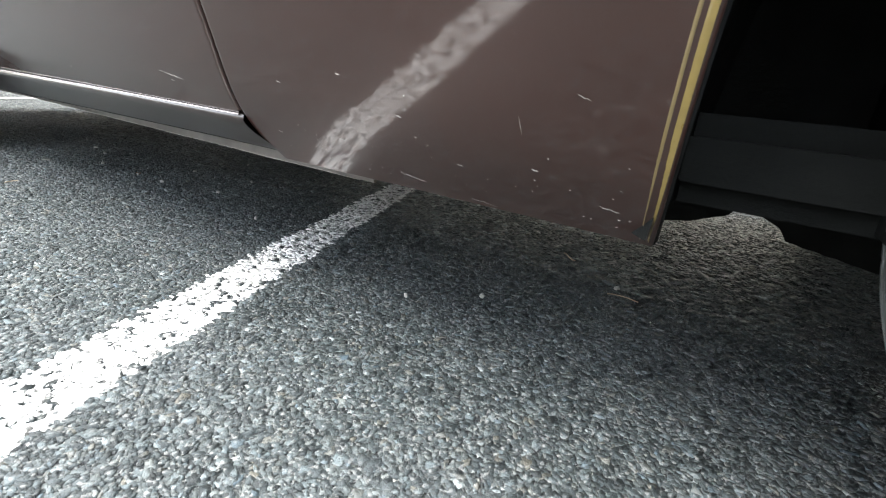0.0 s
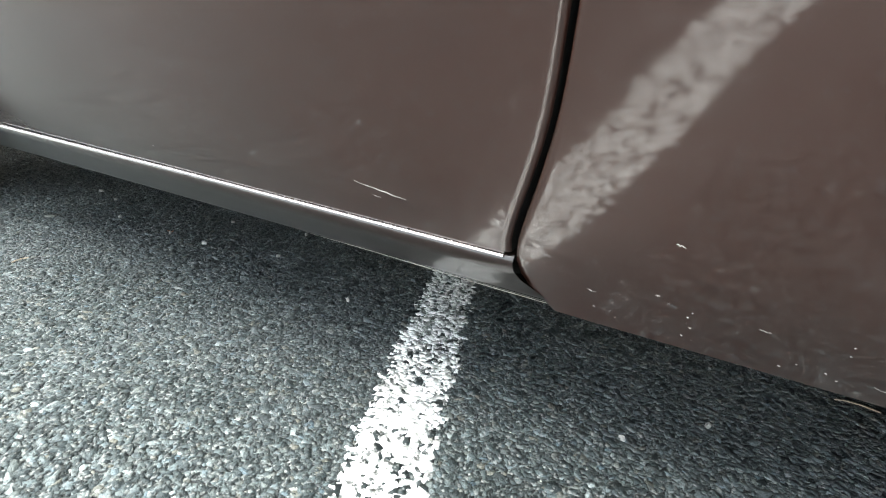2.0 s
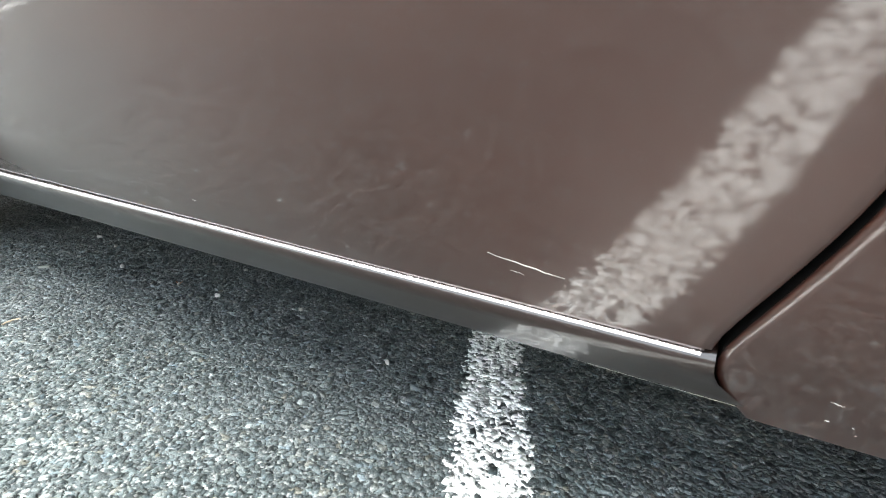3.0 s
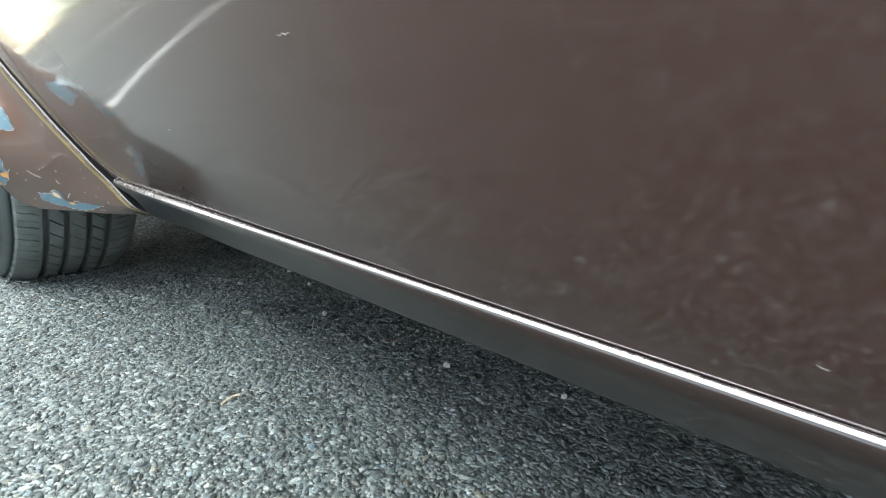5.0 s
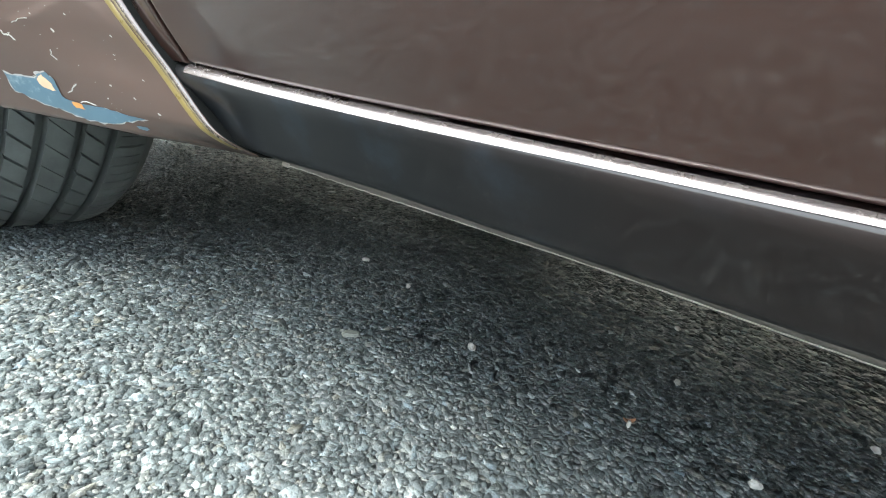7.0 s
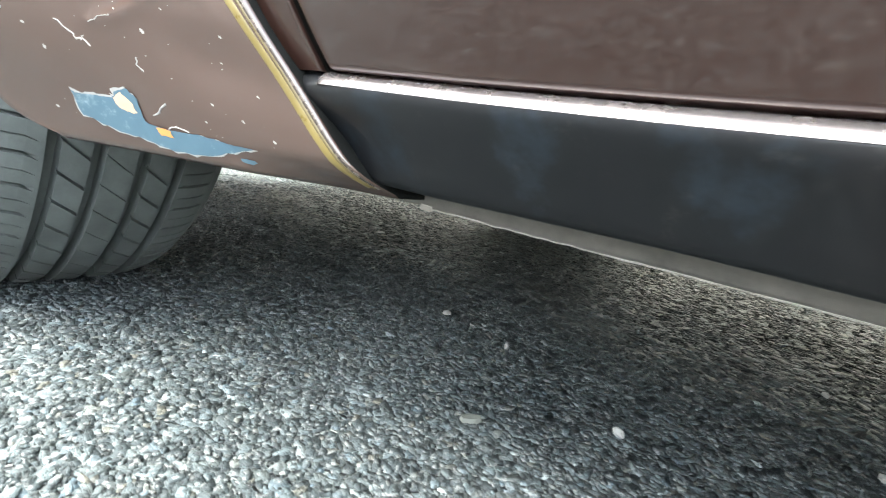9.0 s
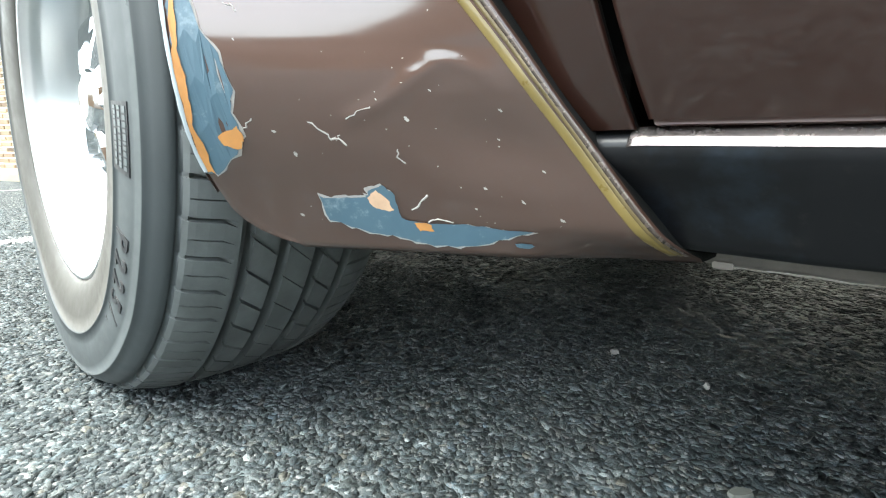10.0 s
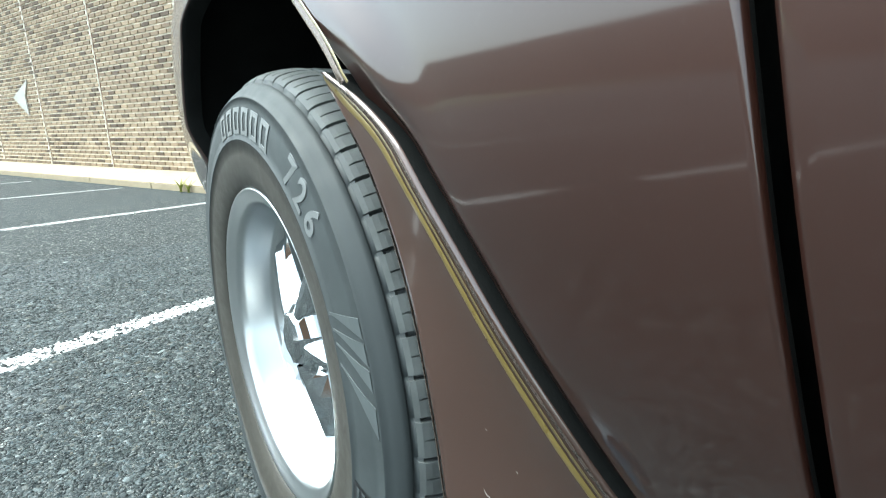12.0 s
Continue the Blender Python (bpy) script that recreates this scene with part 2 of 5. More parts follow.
RUBBER = plain("dusty_tyre_rubber", (0.088, 0.096, 0.094), 0.66, vary=0.5, scale=30, relief=0.0005)
RUBBER_BEAD = plain("brownish_tyre_bead", (0.050, 0.046, 0.038), 0.55, vary=0.2, scale=25, relief=0.0003)
RUBBER_SIDE = plain("tyre_sidewall_rubber", (0.040, 0.047, 0.048), 0.66, vary=0.25, scale=18, relief=0.0003)
RUBBER_FIN = plain("smooth_tyre_rubber", (0.085, 0.096, 0.097), 0.5, vary=0.12, scale=20)
RUBBER_MARK = plain("raised_tyre_marking", (0.16, 0.168, 0.168), 0.5, vary=0.2, scale=60)
RUBBER_DARK = plain("dark_tyre_marking", (0.012, 0.012, 0.013), 0.55, vary=0.2, scale=60)
ALLOY = plain("polished_aluminium", (0.60, 0.62, 0.63), 0.30, 1.0, vary=0.02, scale=6, spread=0.02)
CHROME = plain("chrome", (0.60, 0.62, 0.64), 0.07, 1.0, vary=0.03, scale=10, spread=0.02)
CAST = plain("cast_wheel_grey", (0.1155, 0.1347, 0.1425), 0.45, 0.2, vary=0.15, scale=40)
ASPHALT = asphalt_sheet()
STONES = asphalt_stone()
LINE_STONES = asphalt_stone(True)
LINE = line_paint()
BRICK = brick_mat()
MORTAR = plain("pale_mortar", (0.80, 0.735, 0.61), 0.9, vary=0.10, scale=30, relief=0.002)
JOINT = plain("wall_joint_sealant", (0.504, 0.462, 0.392), 0.8, vary=0.2, scale=30)
CONCRETE = plain("pale_concrete", (0.37, 0.305, 0.205), 0.85, vary=0.15, scale=15, relief=0.002)
PEBBLE = plain("pale_pebble", (0.27, 0.265, 0.25), 0.7, vary=0.2, scale=150, relief=0.0005)
FLAT_STONE = plain("flat_grey_stone", (0.095, 0.10, 0.088), 0.75, vary=0.2, scale=120, relief=0.0004)
WHITE_SIGN = plain("white_sign", (0.44, 0.43, 0.40), 0.6, vary=0.08, scale=20)
LEAF = plain("dry_orange_leaf", (0.17, 0.085, 0.04), 0.8, vary=0.3, scale=200)
WEED = plain("yellow_green_weed", (0.28, 0.30, 0.06), 0.7, vary=0.3, scale=60)
TWIG = plain("dry_twig", (0.30, 0.24, 0.17), 0.8, vary=0.3, scale=200)
SCRATCH = plain("pale_scratch", (0.24, 0.22, 0.20), 0.6, vary=0.2, scale=200)
GRASS = plain("grass", (0.065, 0.088, 0.036), 0.8, vary=0.4, scale=30)


# ---------------------------------------------------------------- mesh helpers
def mesh_from(name, verts, faces, mat, smooth=True):
    me = bpy.data.meshes.new(name)
    me.from_pydata([tuple(v) for v in verts], [], faces)
    me.materials.append(mat)
    if smooth:
        me.polygons.foreach_set("use_smooth", [True] * len(me.polygons))
    me.update()
    return me


def part(name, me, parent=None, label=""):
    ob = new(name, me)
    ob.parent = parent
    if label:
        ob["label"] = label
    return ob


def grid_faces(nu, nv, wrap_u=False):
    out = []
    for i in range(nu if wrap_u else nu - 1):
        for j in range(nv - 1):
            a, b2 = i * nv + j, ((i + 1) % nu) * nv + j
            out.append((a, b2, b2 + 1, a + 1))
    return out


def bm_mesh(name, bm, mat, smooth=False):
    me = bpy.data.meshes.new(name)
    bm.to_mesh(me)
    bm.free()
    me.materials.append(mat)
    if smooth:
        me.polygons.foreach_set("use_smooth", [True] * len(me.polygons))
    return me


def box_mesh(name, lo, hi, mat, bevel=0.0):
    bm = bmesh.new()
    bmesh.ops.create_cube(bm, size=1.0)
    size = [b - a for a, b in zip(lo, hi)]
    mid = [(a + b) / 2 for a, b in zip(lo, hi)]
    bmesh.ops.transform(bm, matrix=Matrix.Translation(mid) @ Matrix.Diagonal((*size, 1)), verts=bm.verts)
    if bevel:
        bmesh.ops.bevel(bm, geom=list(bm.edges), offset=bevel, segments=2, affect="EDGES")
    return bm_mesh(name, bm, mat)


def ribbon(name, pts, normals, width, height, mat):
    """A thin raised strip along points that lie on a surface."""
    verts, faces = [], []
    pts = [Vector(p) for p in pts]
    for i, p in enumerate(pts):
        t = (pts[min(i + 1, len(pts) - 1)] - pts[max(i - 1, 0)]).normalized()
        n = Vector(normals[i]).normalized()
        s = t.cross(n).normalized() * (width[i] if isinstance(width, (list, tuple)) else width) / 2
        verts += [p - s, p - s * 0.7 + n * height, p + s * 0.7 + n * height, p + s]
    for i in range(len(pts) - 1):
        for k in range(3):
            faces.append((4 * i + k, 4 * i + k + 1, 4 * i + 5 + k, 4 * i + 4 + k))
    return mesh_from(name, verts, faces, mat)


# ---------------------------------------------------------------- ground
ground = new("ground", mesh_from("ground", [(-400, -400, 0), (400, -400, 0), (400, 400, 0), (-400, 400, 0)], [(0, 1, 2, 3)], ASPHALT, False))
tagged(ground, "grey worn asphalt of a car park", "asphalt", kind="structure")

LINE_A = Vector((-0.093, 0.0))              # middle of the near line at y = 0
LINE_DIR = Vector((-0.375, 0.927)).normalized()
LINE_SIDE = Vector((LINE_DIR.y, -LINE_DIR.x))
LINE_HALF = 0.046


def stones(name, mat, x0, x1, y0, y1, pitch, inside, lift, fill, seed, slant=0.22, axis=None):
    rng = np.random.default_rng(seed)
    nx, ny = int((x1 - x0) / pitch), int((y1 - y0) / pitch)
    gx, gy = np.meshgrid(np.arange(nx), np.arange(ny), indexing="ij")
    cx = (x0 + (gx + 0.5 * (gy % 2) + rng.uniform(-0.34, 0.34, gx.shape)) * pitch).ravel()
    cy = (y0 + (gy + rng.uniform(-0.34, 0.34, gx.shape)) * pitch).ravel()
    off = (cx - (LINE_A.x if axis is None else axis)) * LINE_SIDE.x + (cy - LINE_A.y) * LINE_SIDE.y
    wob = LINE_HALF + rng.normal(0, 0.0035, off.shape)
    keep = (np.abs(off) < wob) == inside
    cx, cy = cx[keep], cy[keep]
    n, k = len(cx), 5
    ang = (np.arange(k)[None, :] + rng.uniform(-0.40, 0.40, (n, k))) * (2 * np.pi / k) + rng.uniform(0, 6.28, (n, 1))
    rad = pitch * fill * rng.uniform(0.50, 1.42, (n, k)) * np.clip(rng.lognormal(-0.06, 0.34, (n, 1)), 0.4, 1.9)
    el, ea = rng.uniform(0.75, 1.35, (n, 1)), rng.uniform(0, 3.14, (n, 1))
    px, py = np.cos(ang) * rad * el, np.sin(ang) * rad / el
    rx, ry = px * np.cos(ea) - py * np.sin(ea), px * np.sin(ea) + py * np.cos(ea)
    top = lift * rng.uniform(0.25, 1.0, (n, 1))
    tilt = rng.normal(0, slant, (n, 2))
    v = np.zeros((n, 2 * k, 3))
    v[:, :k, 0], v[:, :k, 1], v[:, :k, 2] = cx[:, None] + rx, cy[:, None] + ry, 0.0
    s = rng.uniform(0.90, 1.0, (n, 1))
    v[:, k:, 0], v[:, k:, 1] = cx[:, None] + rx * s, cy[:, None] + ry * s
    v[:, k:, 2] = np.maximum(0.0003, top + rx * s * tilt[:, :1] + ry * s * tilt[:, 1:])
    base = (np.arange(n) * 2 * k)[:, None]
    side = np.stack([np.arange(k), (np.arange(k) + 1) % k, (np.arange(k) + 1) % k + k, np.arange(k) + k], 1).ravel()
    idx = np.concatenate([base + np.arange(k, 2 * k)[None, :], base + side[None, :]], 1).ravel()
    tot = np.tile(np.array([k] + [4] * k), n)
    me = bpy.data.meshes.new(name)
    me.vertices.add(n * 2 * k)
    me.vertices.foreach_set("co", v.ravel())
    me.loops.add(len(idx))
    me.loops.foreach_set("vertex_index", idx.astype(np.int32))
    me.polygons.add(len(tot))
    me.polygons.foreach_set("loop_start", (np.cumsum(tot) - tot).astype(np.int32))
    me.polygons.foreach_set("loop_total", tot.astype(np.int32))
    me.materials.append(mat)
    me.update(calc_edges=True)
    return new(name, me)


aggregate = stones("asphalt_aggregate", STONES, -2.55, 0.72, -0.50, 0.56, 0.0054, False, 0.0019, 0.80, 3, 0.20)
tagged(aggregate, "coarse grey stone chippings bound in the asphalt surface", "gravel", kind="stuff")
under = stones("asphalt_aggregate", STONES, -2.9, 0.95, 0.56, 2.1, 0.0096, False, 0.0018, 0.80, 6, 0.12)
tagged(under, "coarse stone chippings in the asphalt beneath the car", "gravel", kind="stuff")
outer = stones("asphalt_aggregate", STONES, -4.3, -2.55, -1.75, 0.50, 0.0080, False, 0.0022, 0.78, 8, 0.18, -3.15)
tagged(outer, "coarse grey stone chippings in the open asphalt", "gravel", kind="stuff")
next_line = stones("parking_line", LINE_STONES, -4.0, -2.6, -1.75, 0.50, 0.0090, True, 0.0032, 0.64, 9, 0.16, -3.15)
tagged(next_line, "worn broken white parking line over coarse asphalt", "parking line", kind="structure")
near_line = stones("parking_line", LINE_STONES, -1.0, 0.22, -0.9, 2.1, 0.0062, True, 0.0026, 0.92, 5, 0.12)
tagged(near_line, "worn white painted parking line over coarse asphalt", "parking line", kind="structure")


def far_line(x, y0, y1, half=0.05, seed=1):
    rng = random.Random(seed)
    verts, faces, n = [], [], max(8, int((y1 - y0) / 0.018))
    for i in range(n + 1):
        y = y0 + (y1 - y0) * i / n
        cx = x + y * LINE_DIR.x / LINE_DIR.y
        verts += [(cx - half + rng.gauss(0, 0.007), y, 0.004), (cx + half + rng.gauss(0, 0.007), y, 0.004)]
    for i in range(n):
        faces.append((2 * i, 2 * i + 1, 2 * i + 3, 2 * i + 2))
    ob = new("parking_line", mesh_from("parking_line", verts, faces, LINE, False))
    return tagged(ob, "worn white painted parking line on asphalt", "parking line", group="parking lines", kind="structure")


for lx, ly0, ly1, sd in ((-0.093, -4.6, -0.905, 1), (-0.093, 2.105, 2.6, 2), (-3.15, -4.6, -1.755, 3), (-3.15, 0.505, 1.0, 8), (-5.82, -4.6, 0.95, 4), (-8.12, -4.8, -0.15, 5), (-10.4, -5.5, -1.15, 6),
                         (2.7, -4.6, 4.0, 7)):
    far_line(lx, ly0, ly1, seed=sd)

# ---------------------------------------------------------------- building, kerb and pavement
WALL_AT = Vector((-11.46, -0.161, 0.0))
WALL_U = Vector((0.916, 0.401, 0.0)).normalized()
WALL_N = Vector((-0.401, 0.916, 0.0)).normalized()
WALL_M = Matrix(((WALL_U.x, WALL_N.x, 0, WALL_AT.x), (WALL_U.y, WALL_N.y, 0, WALL_AT.y), (0, 0, 1, 0), (0, 0, 0, 1)))
PAVE_Z = 0.07

pavement = new("pavement", box_mesh("pavement", (-16, -1.03, -0.02), (5.0, 0.0, PAVE_Z), CONCRETE))
pavement.matrix_world = WALL_M
tagged(pavement, "pale concrete pavement along the brick building", "pavement", kind="structure")
for k in range(14):
    kerb = part("kerb_stone", box_mesh("kerb_stone", (-16 + 1.5 * k + 0.001, -1.22, -0.02), (-14.5 + 1.5 * k - 0.001, -1.031, PAVE_Z + 0.003), CONCRETE, 0.010), pavement)

wall = new("wall_north", box_mesh("wall_north", (-16, 0.0, 0.0), (24, 0.3, 5.2), MORTAR))
wall.matrix_world = WALL_M
tagged(wall, "tan and brown brick wall of a building", "brick wall", kind="structure")
BL, BH, GAP_S, GAP_Z = 0.187, 0.050, 0.028, 0.025
JOINTS = [-4.9, -2.45, 0.0, 2.45, 4.9]
for j in JOINTS:
    part("control_joint", box_mesh("control_joint", (j - 0.016, -0.012, PAVE_Z), (j + 0.016, -0.002, 5.2), JOINT), wall)
    # dark brown strip beside the joint that paints its shadow
    part("joint_shadow_bead", box_mesh("joint_shadow_bead", (j + 0.0165, -0.010, PAVE_Z), (j + 0.034, -0.002, 5.2), FAR_BRICK_AND_JOINT_SHADE), wall)


def brick_geo(s, z, w):
    bm = bmesh.new()
    bmesh.ops.create_cube(bm, size=1.0)
    bmesh.ops.transform(bm, matrix=Matrix.Translation((s, -0.004, z)) @ Matrix.Diagonal((w, 0.024, BH, 1)), verts=bm.verts)
    return bm


def brick_places():
    out, row, z = [], 0, PAVE_Z + BH / 2 + 0.004
    while z < 5.1:
        s = -6.6 + (0.1075 if row % 2 else 0.0)
        while s < 6.8:
            a, b2 = s, s + BL
            for j in JOINTS:
                if a < j < b2:
                    if j - a > b2 - j:
                        b2 = j - 0.02
                    else:
                        a = j + 0.036
            if b2 - a > 0.05:
                out.append(((a + b2) / 2, z, b2 - a))
            s += BL + GAP_S
        z += BH + GAP_Z
        row += 1
    return out


verge = new("grass_verge", box_mesh("grass_verge", (-44, -40, -0.02), (-17.2, -4.4, 0.11), GRASS, 0.02))
tagged(verge, "green mown grass verge beside the car park", "grass", kind="structure")
edge = new("verge_kerb", box_mesh("verge_kerb", (-17.19, -40, -0.02), (-17.0, -4.4, 0.14), CONCRETE, 0.02))
tagged(edge, "pale concrete kerb along the grass", "kerb", kind="structure")
far_wall = new("backdrop", box_mesh("backdrop", (-120, -34, 0), (50, -30, 4.9), FAR_BRICK_AND_JOINT_SHADE))
tagged(far_wall, "low brown building far across the car park", "building", kind="structure")

# ---------------------------------------------------------------- the car
BODY_Z = [0.20, 0.228, 0.242, 0.255, 0.271, 0.285, 0.305, 0.334, 0.36, 0.38, 0.423, 0.45, 0.50, 0.57, 0.61, 0.65, 0.70, 0.76, 0.82, 0.88, 0.93, 0.96]
BODY_Y = [0.065, 0.043, 0.032, 0.021, 0.0080, -0.0035, -0.0180, -0.0355, -0.0510, -0.0615, -0.0845, -0.0970, -0.1155, -0.1310, -0.1345, -0.1363, -0.1370, -0.1350, -0.129, -0.113, -0.080, -0.003]
SPAT_Z = [0.2, 0.22, 0.24, 0.26, 0.28, 0.31, 0.34, 0.38, 0.42, 0.46, 0.5, 0.54, 0.58, 0.62, 0.65]
SPAT_Y = [0.052, 0.0335, 0.019, 0.0122, -0.0044, -0.0221, -0.0375, -0.058, -0.0777, -0.0938, -0.1083, -0.1214, -0.1333, -0.1369, -0.1413]
CENTRE_Y = 0.84


def side_y(z, x=-0.5):
    """How far out the car's flank stands at a height; smoothed."""
    y = sum(w * float(np.interp(z + d, BODY_Z, BODY_Y)) for d, w in ((-0.02, 0.15), (-0.01, 0.2), (0, 0.3), (0.01, 0.2), (0.02, 0.15)))
    nose = max(0.0, -2.45 - x)
    k = min(1.0, max(0.0, (-2.02 - x) / 0.22))
    tail = max(0.0, x - 1.3)
    return y + 0.018 * k * k * (3 - 2 * k) + 0.9 * nose * nose + 0.35 * tail * tail


def spat_y(z):
    """How far out the flare's rear edge stands."""
    y = sum(w * float(np.interp(z + d, SPAT_Z, SPAT_Y)) for d, w in ((-0.02, 0.15), (-0.01, 0.2), (0, 0.3), (0.01, 0.2), (0.02, 0.15)))
    return min(y, side_y(z) - 0.001) - 0.003


def side_n(z, x=-0.5):
    return Vector((0, -1, -(side_y(z + 0.004, x) - side_y(z - 0.004, x)) / 0.008)).normalized()


def curve(zs, xs):
    """A line through given heights, its corners rounded off."""
    return lambda z: sum(w * float(np.interp(z + d, zs, xs)) for d, w in ((-0.016, 0.15), (-0.008, 0.22), (0, 0.26), (0.008, 0.22), (0.016, 0.15)))


front_gap = curve([0.20, 0.27, 0.29, 0.31, 0.34, 0.38, 0.42, 0.47, 0.52, 0.58, 0.64, 0.70, 0.96], [-1.289, -1.2965, -1.3002, -1.3031, -1.3066, -1.3156, -1.3222, -1.3308, -1.3404, -1.352, -1.3642, -1.3765, -1.385])
rear_gap = curve([0.20, 0.228, 0.236, 0.247, 0.26, 0.275, 0.30, 0.312, 0.33, 0.358, 0.383, 0.425, 0.447, 0.6, 0.96], [0.045, 0.032, 0.020, 0.010, 0.006, 0.006, 0.014, 0.019, 0.026, 0.036, 0.043, 0.050, 0.053, 0.055, 0.04])
stripe_x = curve([0.2, 0.22, 0.24, 0.26, 0.28, 0.31, 0.34, 0.38, 0.42, 0.46, 0.5, 0.54, 0.58, 0.62, 0.65],
                 [-1.2691, -1.2845, -1.298, -1.3098, -1.3226, -1.3405, -1.3602, -1.3859, -1.4108, -1.4352, -1.461, -1.4887, -1.5193, -1.5535, -1.5861])
LIP_Z = [0.19, 0.228, 0.245, 0.26, 0.28, 0.3, 0.33, 0.36, 0.39, 0.42, 0.46, 0.5, 0.54, 0.58, 0.61, 0.64, 0.7]
lip_x = curve(LIP_Z, [-1.48, -1.4825, -1.483, -1.4797, -1.4756, -1.4729, -1.4733, -1.4776, -1.4866, -1.4966, -1.508, -1.5205, -1.5356, -1.5533, -1.5738, -1.5947, -1.64])
lip_y = curve(LIP_Z, [-0.082, -0.102, -0.1125, -0.1222, -0.1277, -0.1321, -0.1341, -0.1333, -0.133, -0.1308, -0.1309, -0.1313, -0.1342, -0.1392, -0.1455, -0.1507, -0.153])
FLARE_TOP = 0.630
arch_rear = curve([0.20, 0.46, 0.53, 0.60, 0.634, 0.654, 0.676, 0.722, 0.77, 0.81, 0.84, 0.855, 0.860, 0.90], [-1.455, -1.498, -1.522, -1.55, -1.573, -1.595, -1.626, -1.678, -1.737, -1.80, -1.87, -1.93, -1.972, -1.975])
arch_front = curve([0.20, 0.40, 0.535, 0.625, 0.705, 0.765, 0.82, 0.845, 0.856, 0.860, 0.90], [-2.25, -2.275, -2.285, -2.285, -2.235, -2.18, -2.115, -2.07, -2.01, -1.978, -1.976])
rear_arch_f = curve([0.22, 0.232, 0.281, 0.335, 0.379, 0.45, 0.55, 0.64, 0.70, 0.735, 0.75, 0.755], [0.460, 0.463, 0.470, 0.476, 0.481, 0.492, 0.53, 0.60, 0.68, 0.76, 0.84, 0.89])
rear_arch_r = curve([0.22, 0.345, 0.45, 0.55, 0.64, 0.70, 0.735, 0.75, 0.755], [1.32, 1.33, 1.315, 1.27, 1.20, 1.12, 1.04, 0.96, 0.91])


def tuck(z):
    """How much further in the door and the fender stand than the quarter, low down."""
    return 0.0005 * min(1.0, max(0.0, (0.335 - z) / 0.055))


def flank(name, xa, xb, zs, cols, mat, parent, side, hem=(True, True), label="", inset=None, cove=None, turn=0.022, lip=False, rise=None):
    """A pressed body panel between two edge curves, with edges that turn in."""
    verts, rows = [], []
    for z in zs:
        a, b2 = xa(z), xb(z)
        cs = [a + (b2 - a) * i / cols for i in range(cols + 1)]
        line = []
        if hem[0]:
            line += [(a, 0.022), (a, 0.004)]
        step = min(0.003, (b2 - a) / cols * 0.3)
        if hem[0]:
            line += [(a + step * 0.25, 0.0012), (a + step, 0.0), (a + step * 2.2, 0.0)]
        else:
            line += [(a, 0.0)]
        line += [(x, 0.0) for x in cs[1:-1]]
        if hem[1] and lip:
            line += [(b2 - 0.014, 0.0005), (b2 - 0.008, 0.003), (b2 - 0.004, 0.008), (b2 - 0.0015, 0.016)]
        elif hem[1]:
            line += [(b2 - step * 2.2, 0.0), (b2 - step, 0.0), (b2 - step * 0.25, 0.0012)]
        else:
            line += [(b2, 0.0)]
        if hem[1]:
            line += [(b2, 0.026), (b2, 0.036)] if lip else [(b2, 0.004), (b2, turn)]
        rows.append(len(line))
        for x, dy in line:
            zz = z + rise(x) * max(0.0, 1.0 - (z - zs[0]) / 0.09) if rise else z
            y = side_y(zz, x) + dy + (inset(z) if inset else 0.0) + (cove(x, z) if cove else 0.0)
            verts.append((x, y if side > 0 else 2 * CENTRE_Y - y, zz))
    n = rows[0]
    faces = grid_faces(len(zs), n)
    if side < 0:
        faces = [f[::-1] for f in faces]
    me = mesh_from(name, verts, [f[::-1] for f in faces], mat)
    # turned-in edges of the panel are coloured near black, as gap shade
    me.materials.append(UNDERSEAL_AND_SHADE)
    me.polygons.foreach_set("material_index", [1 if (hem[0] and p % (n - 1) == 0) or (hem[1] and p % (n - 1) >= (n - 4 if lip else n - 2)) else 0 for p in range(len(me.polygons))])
    return part(name, me, parent, label)


def rolled_under(x, z):
    """The quarter's lower edge turns in towards the wheel opening."""
    f = min(1.0, max(0.0, (0.285 - z) / 0.058))
    k = min(1.0, max(0.0, (x - 0.05) / 0.30))
    return 0.009 * f * f * k


def swell(x, z):
    """A small flare stands out ahead of the front wheel."""
    f = min(1.0, max(0.0, 1.0 - (arch_front(z) - x) / 0.09))
    k = min(1.0, max(0.0, (z - 0.53) / 0.09)) * min(1.0, max(0.0, (0.82 - z) / 0.06))
    return -0.024 * f * f * k * k * (3 - 2 * k)


def hollow(x, z):
    """The fender dips in behind the flare's edge."""
    f = min(1.0, max(0.0, 1.0 - (x - stripe_x(z)) / 0.024)) * min(1.0, max(0.0, (0.66 - z) / 0.03)) * min(1.0, max(0.0, (z - 0.285) / 0.05))
    return 0.009 * f * f * (3 - 2 * f)


def brow(x, z):
    """The fender's edge over the wheel opening stands out, above the flare."""
    f = min(1.0, max(0.0, 1.0 - (x - arch_rear(z)) / 0.07))
    k = min(1.0, max(0.0, (z - 0.585) / 0.045))
    return -0.0125 * f * f * (3 - 2 * f) * k * k * (3 - 2 * k)


def crown(x, z):
    """The same edge fades out above the opening."""
    f = min(1.0, max(0.0, 1.0 - abs(x + 1.975) / 0.07))
    return -0.0125 * f * f * (3 - 2 * f) * min(1.0, max(0.0, (0.93 - z) / 0.07))


def wing(x, z):
    return hollow(x, z) + brow(x, z)


def rows_between(a, b2, n):
    return [a + (b2 - a) * i / n for i in range(n + 1)]


lift = curve([-1.4, -1.3, -1.2, -1.1, -0.8, -0.4, 0.0, 0.2], [0.0045, 0.0045, 0.0022, 0.0015, 0.0030, 0.0058, 0.0065, 0.0065])


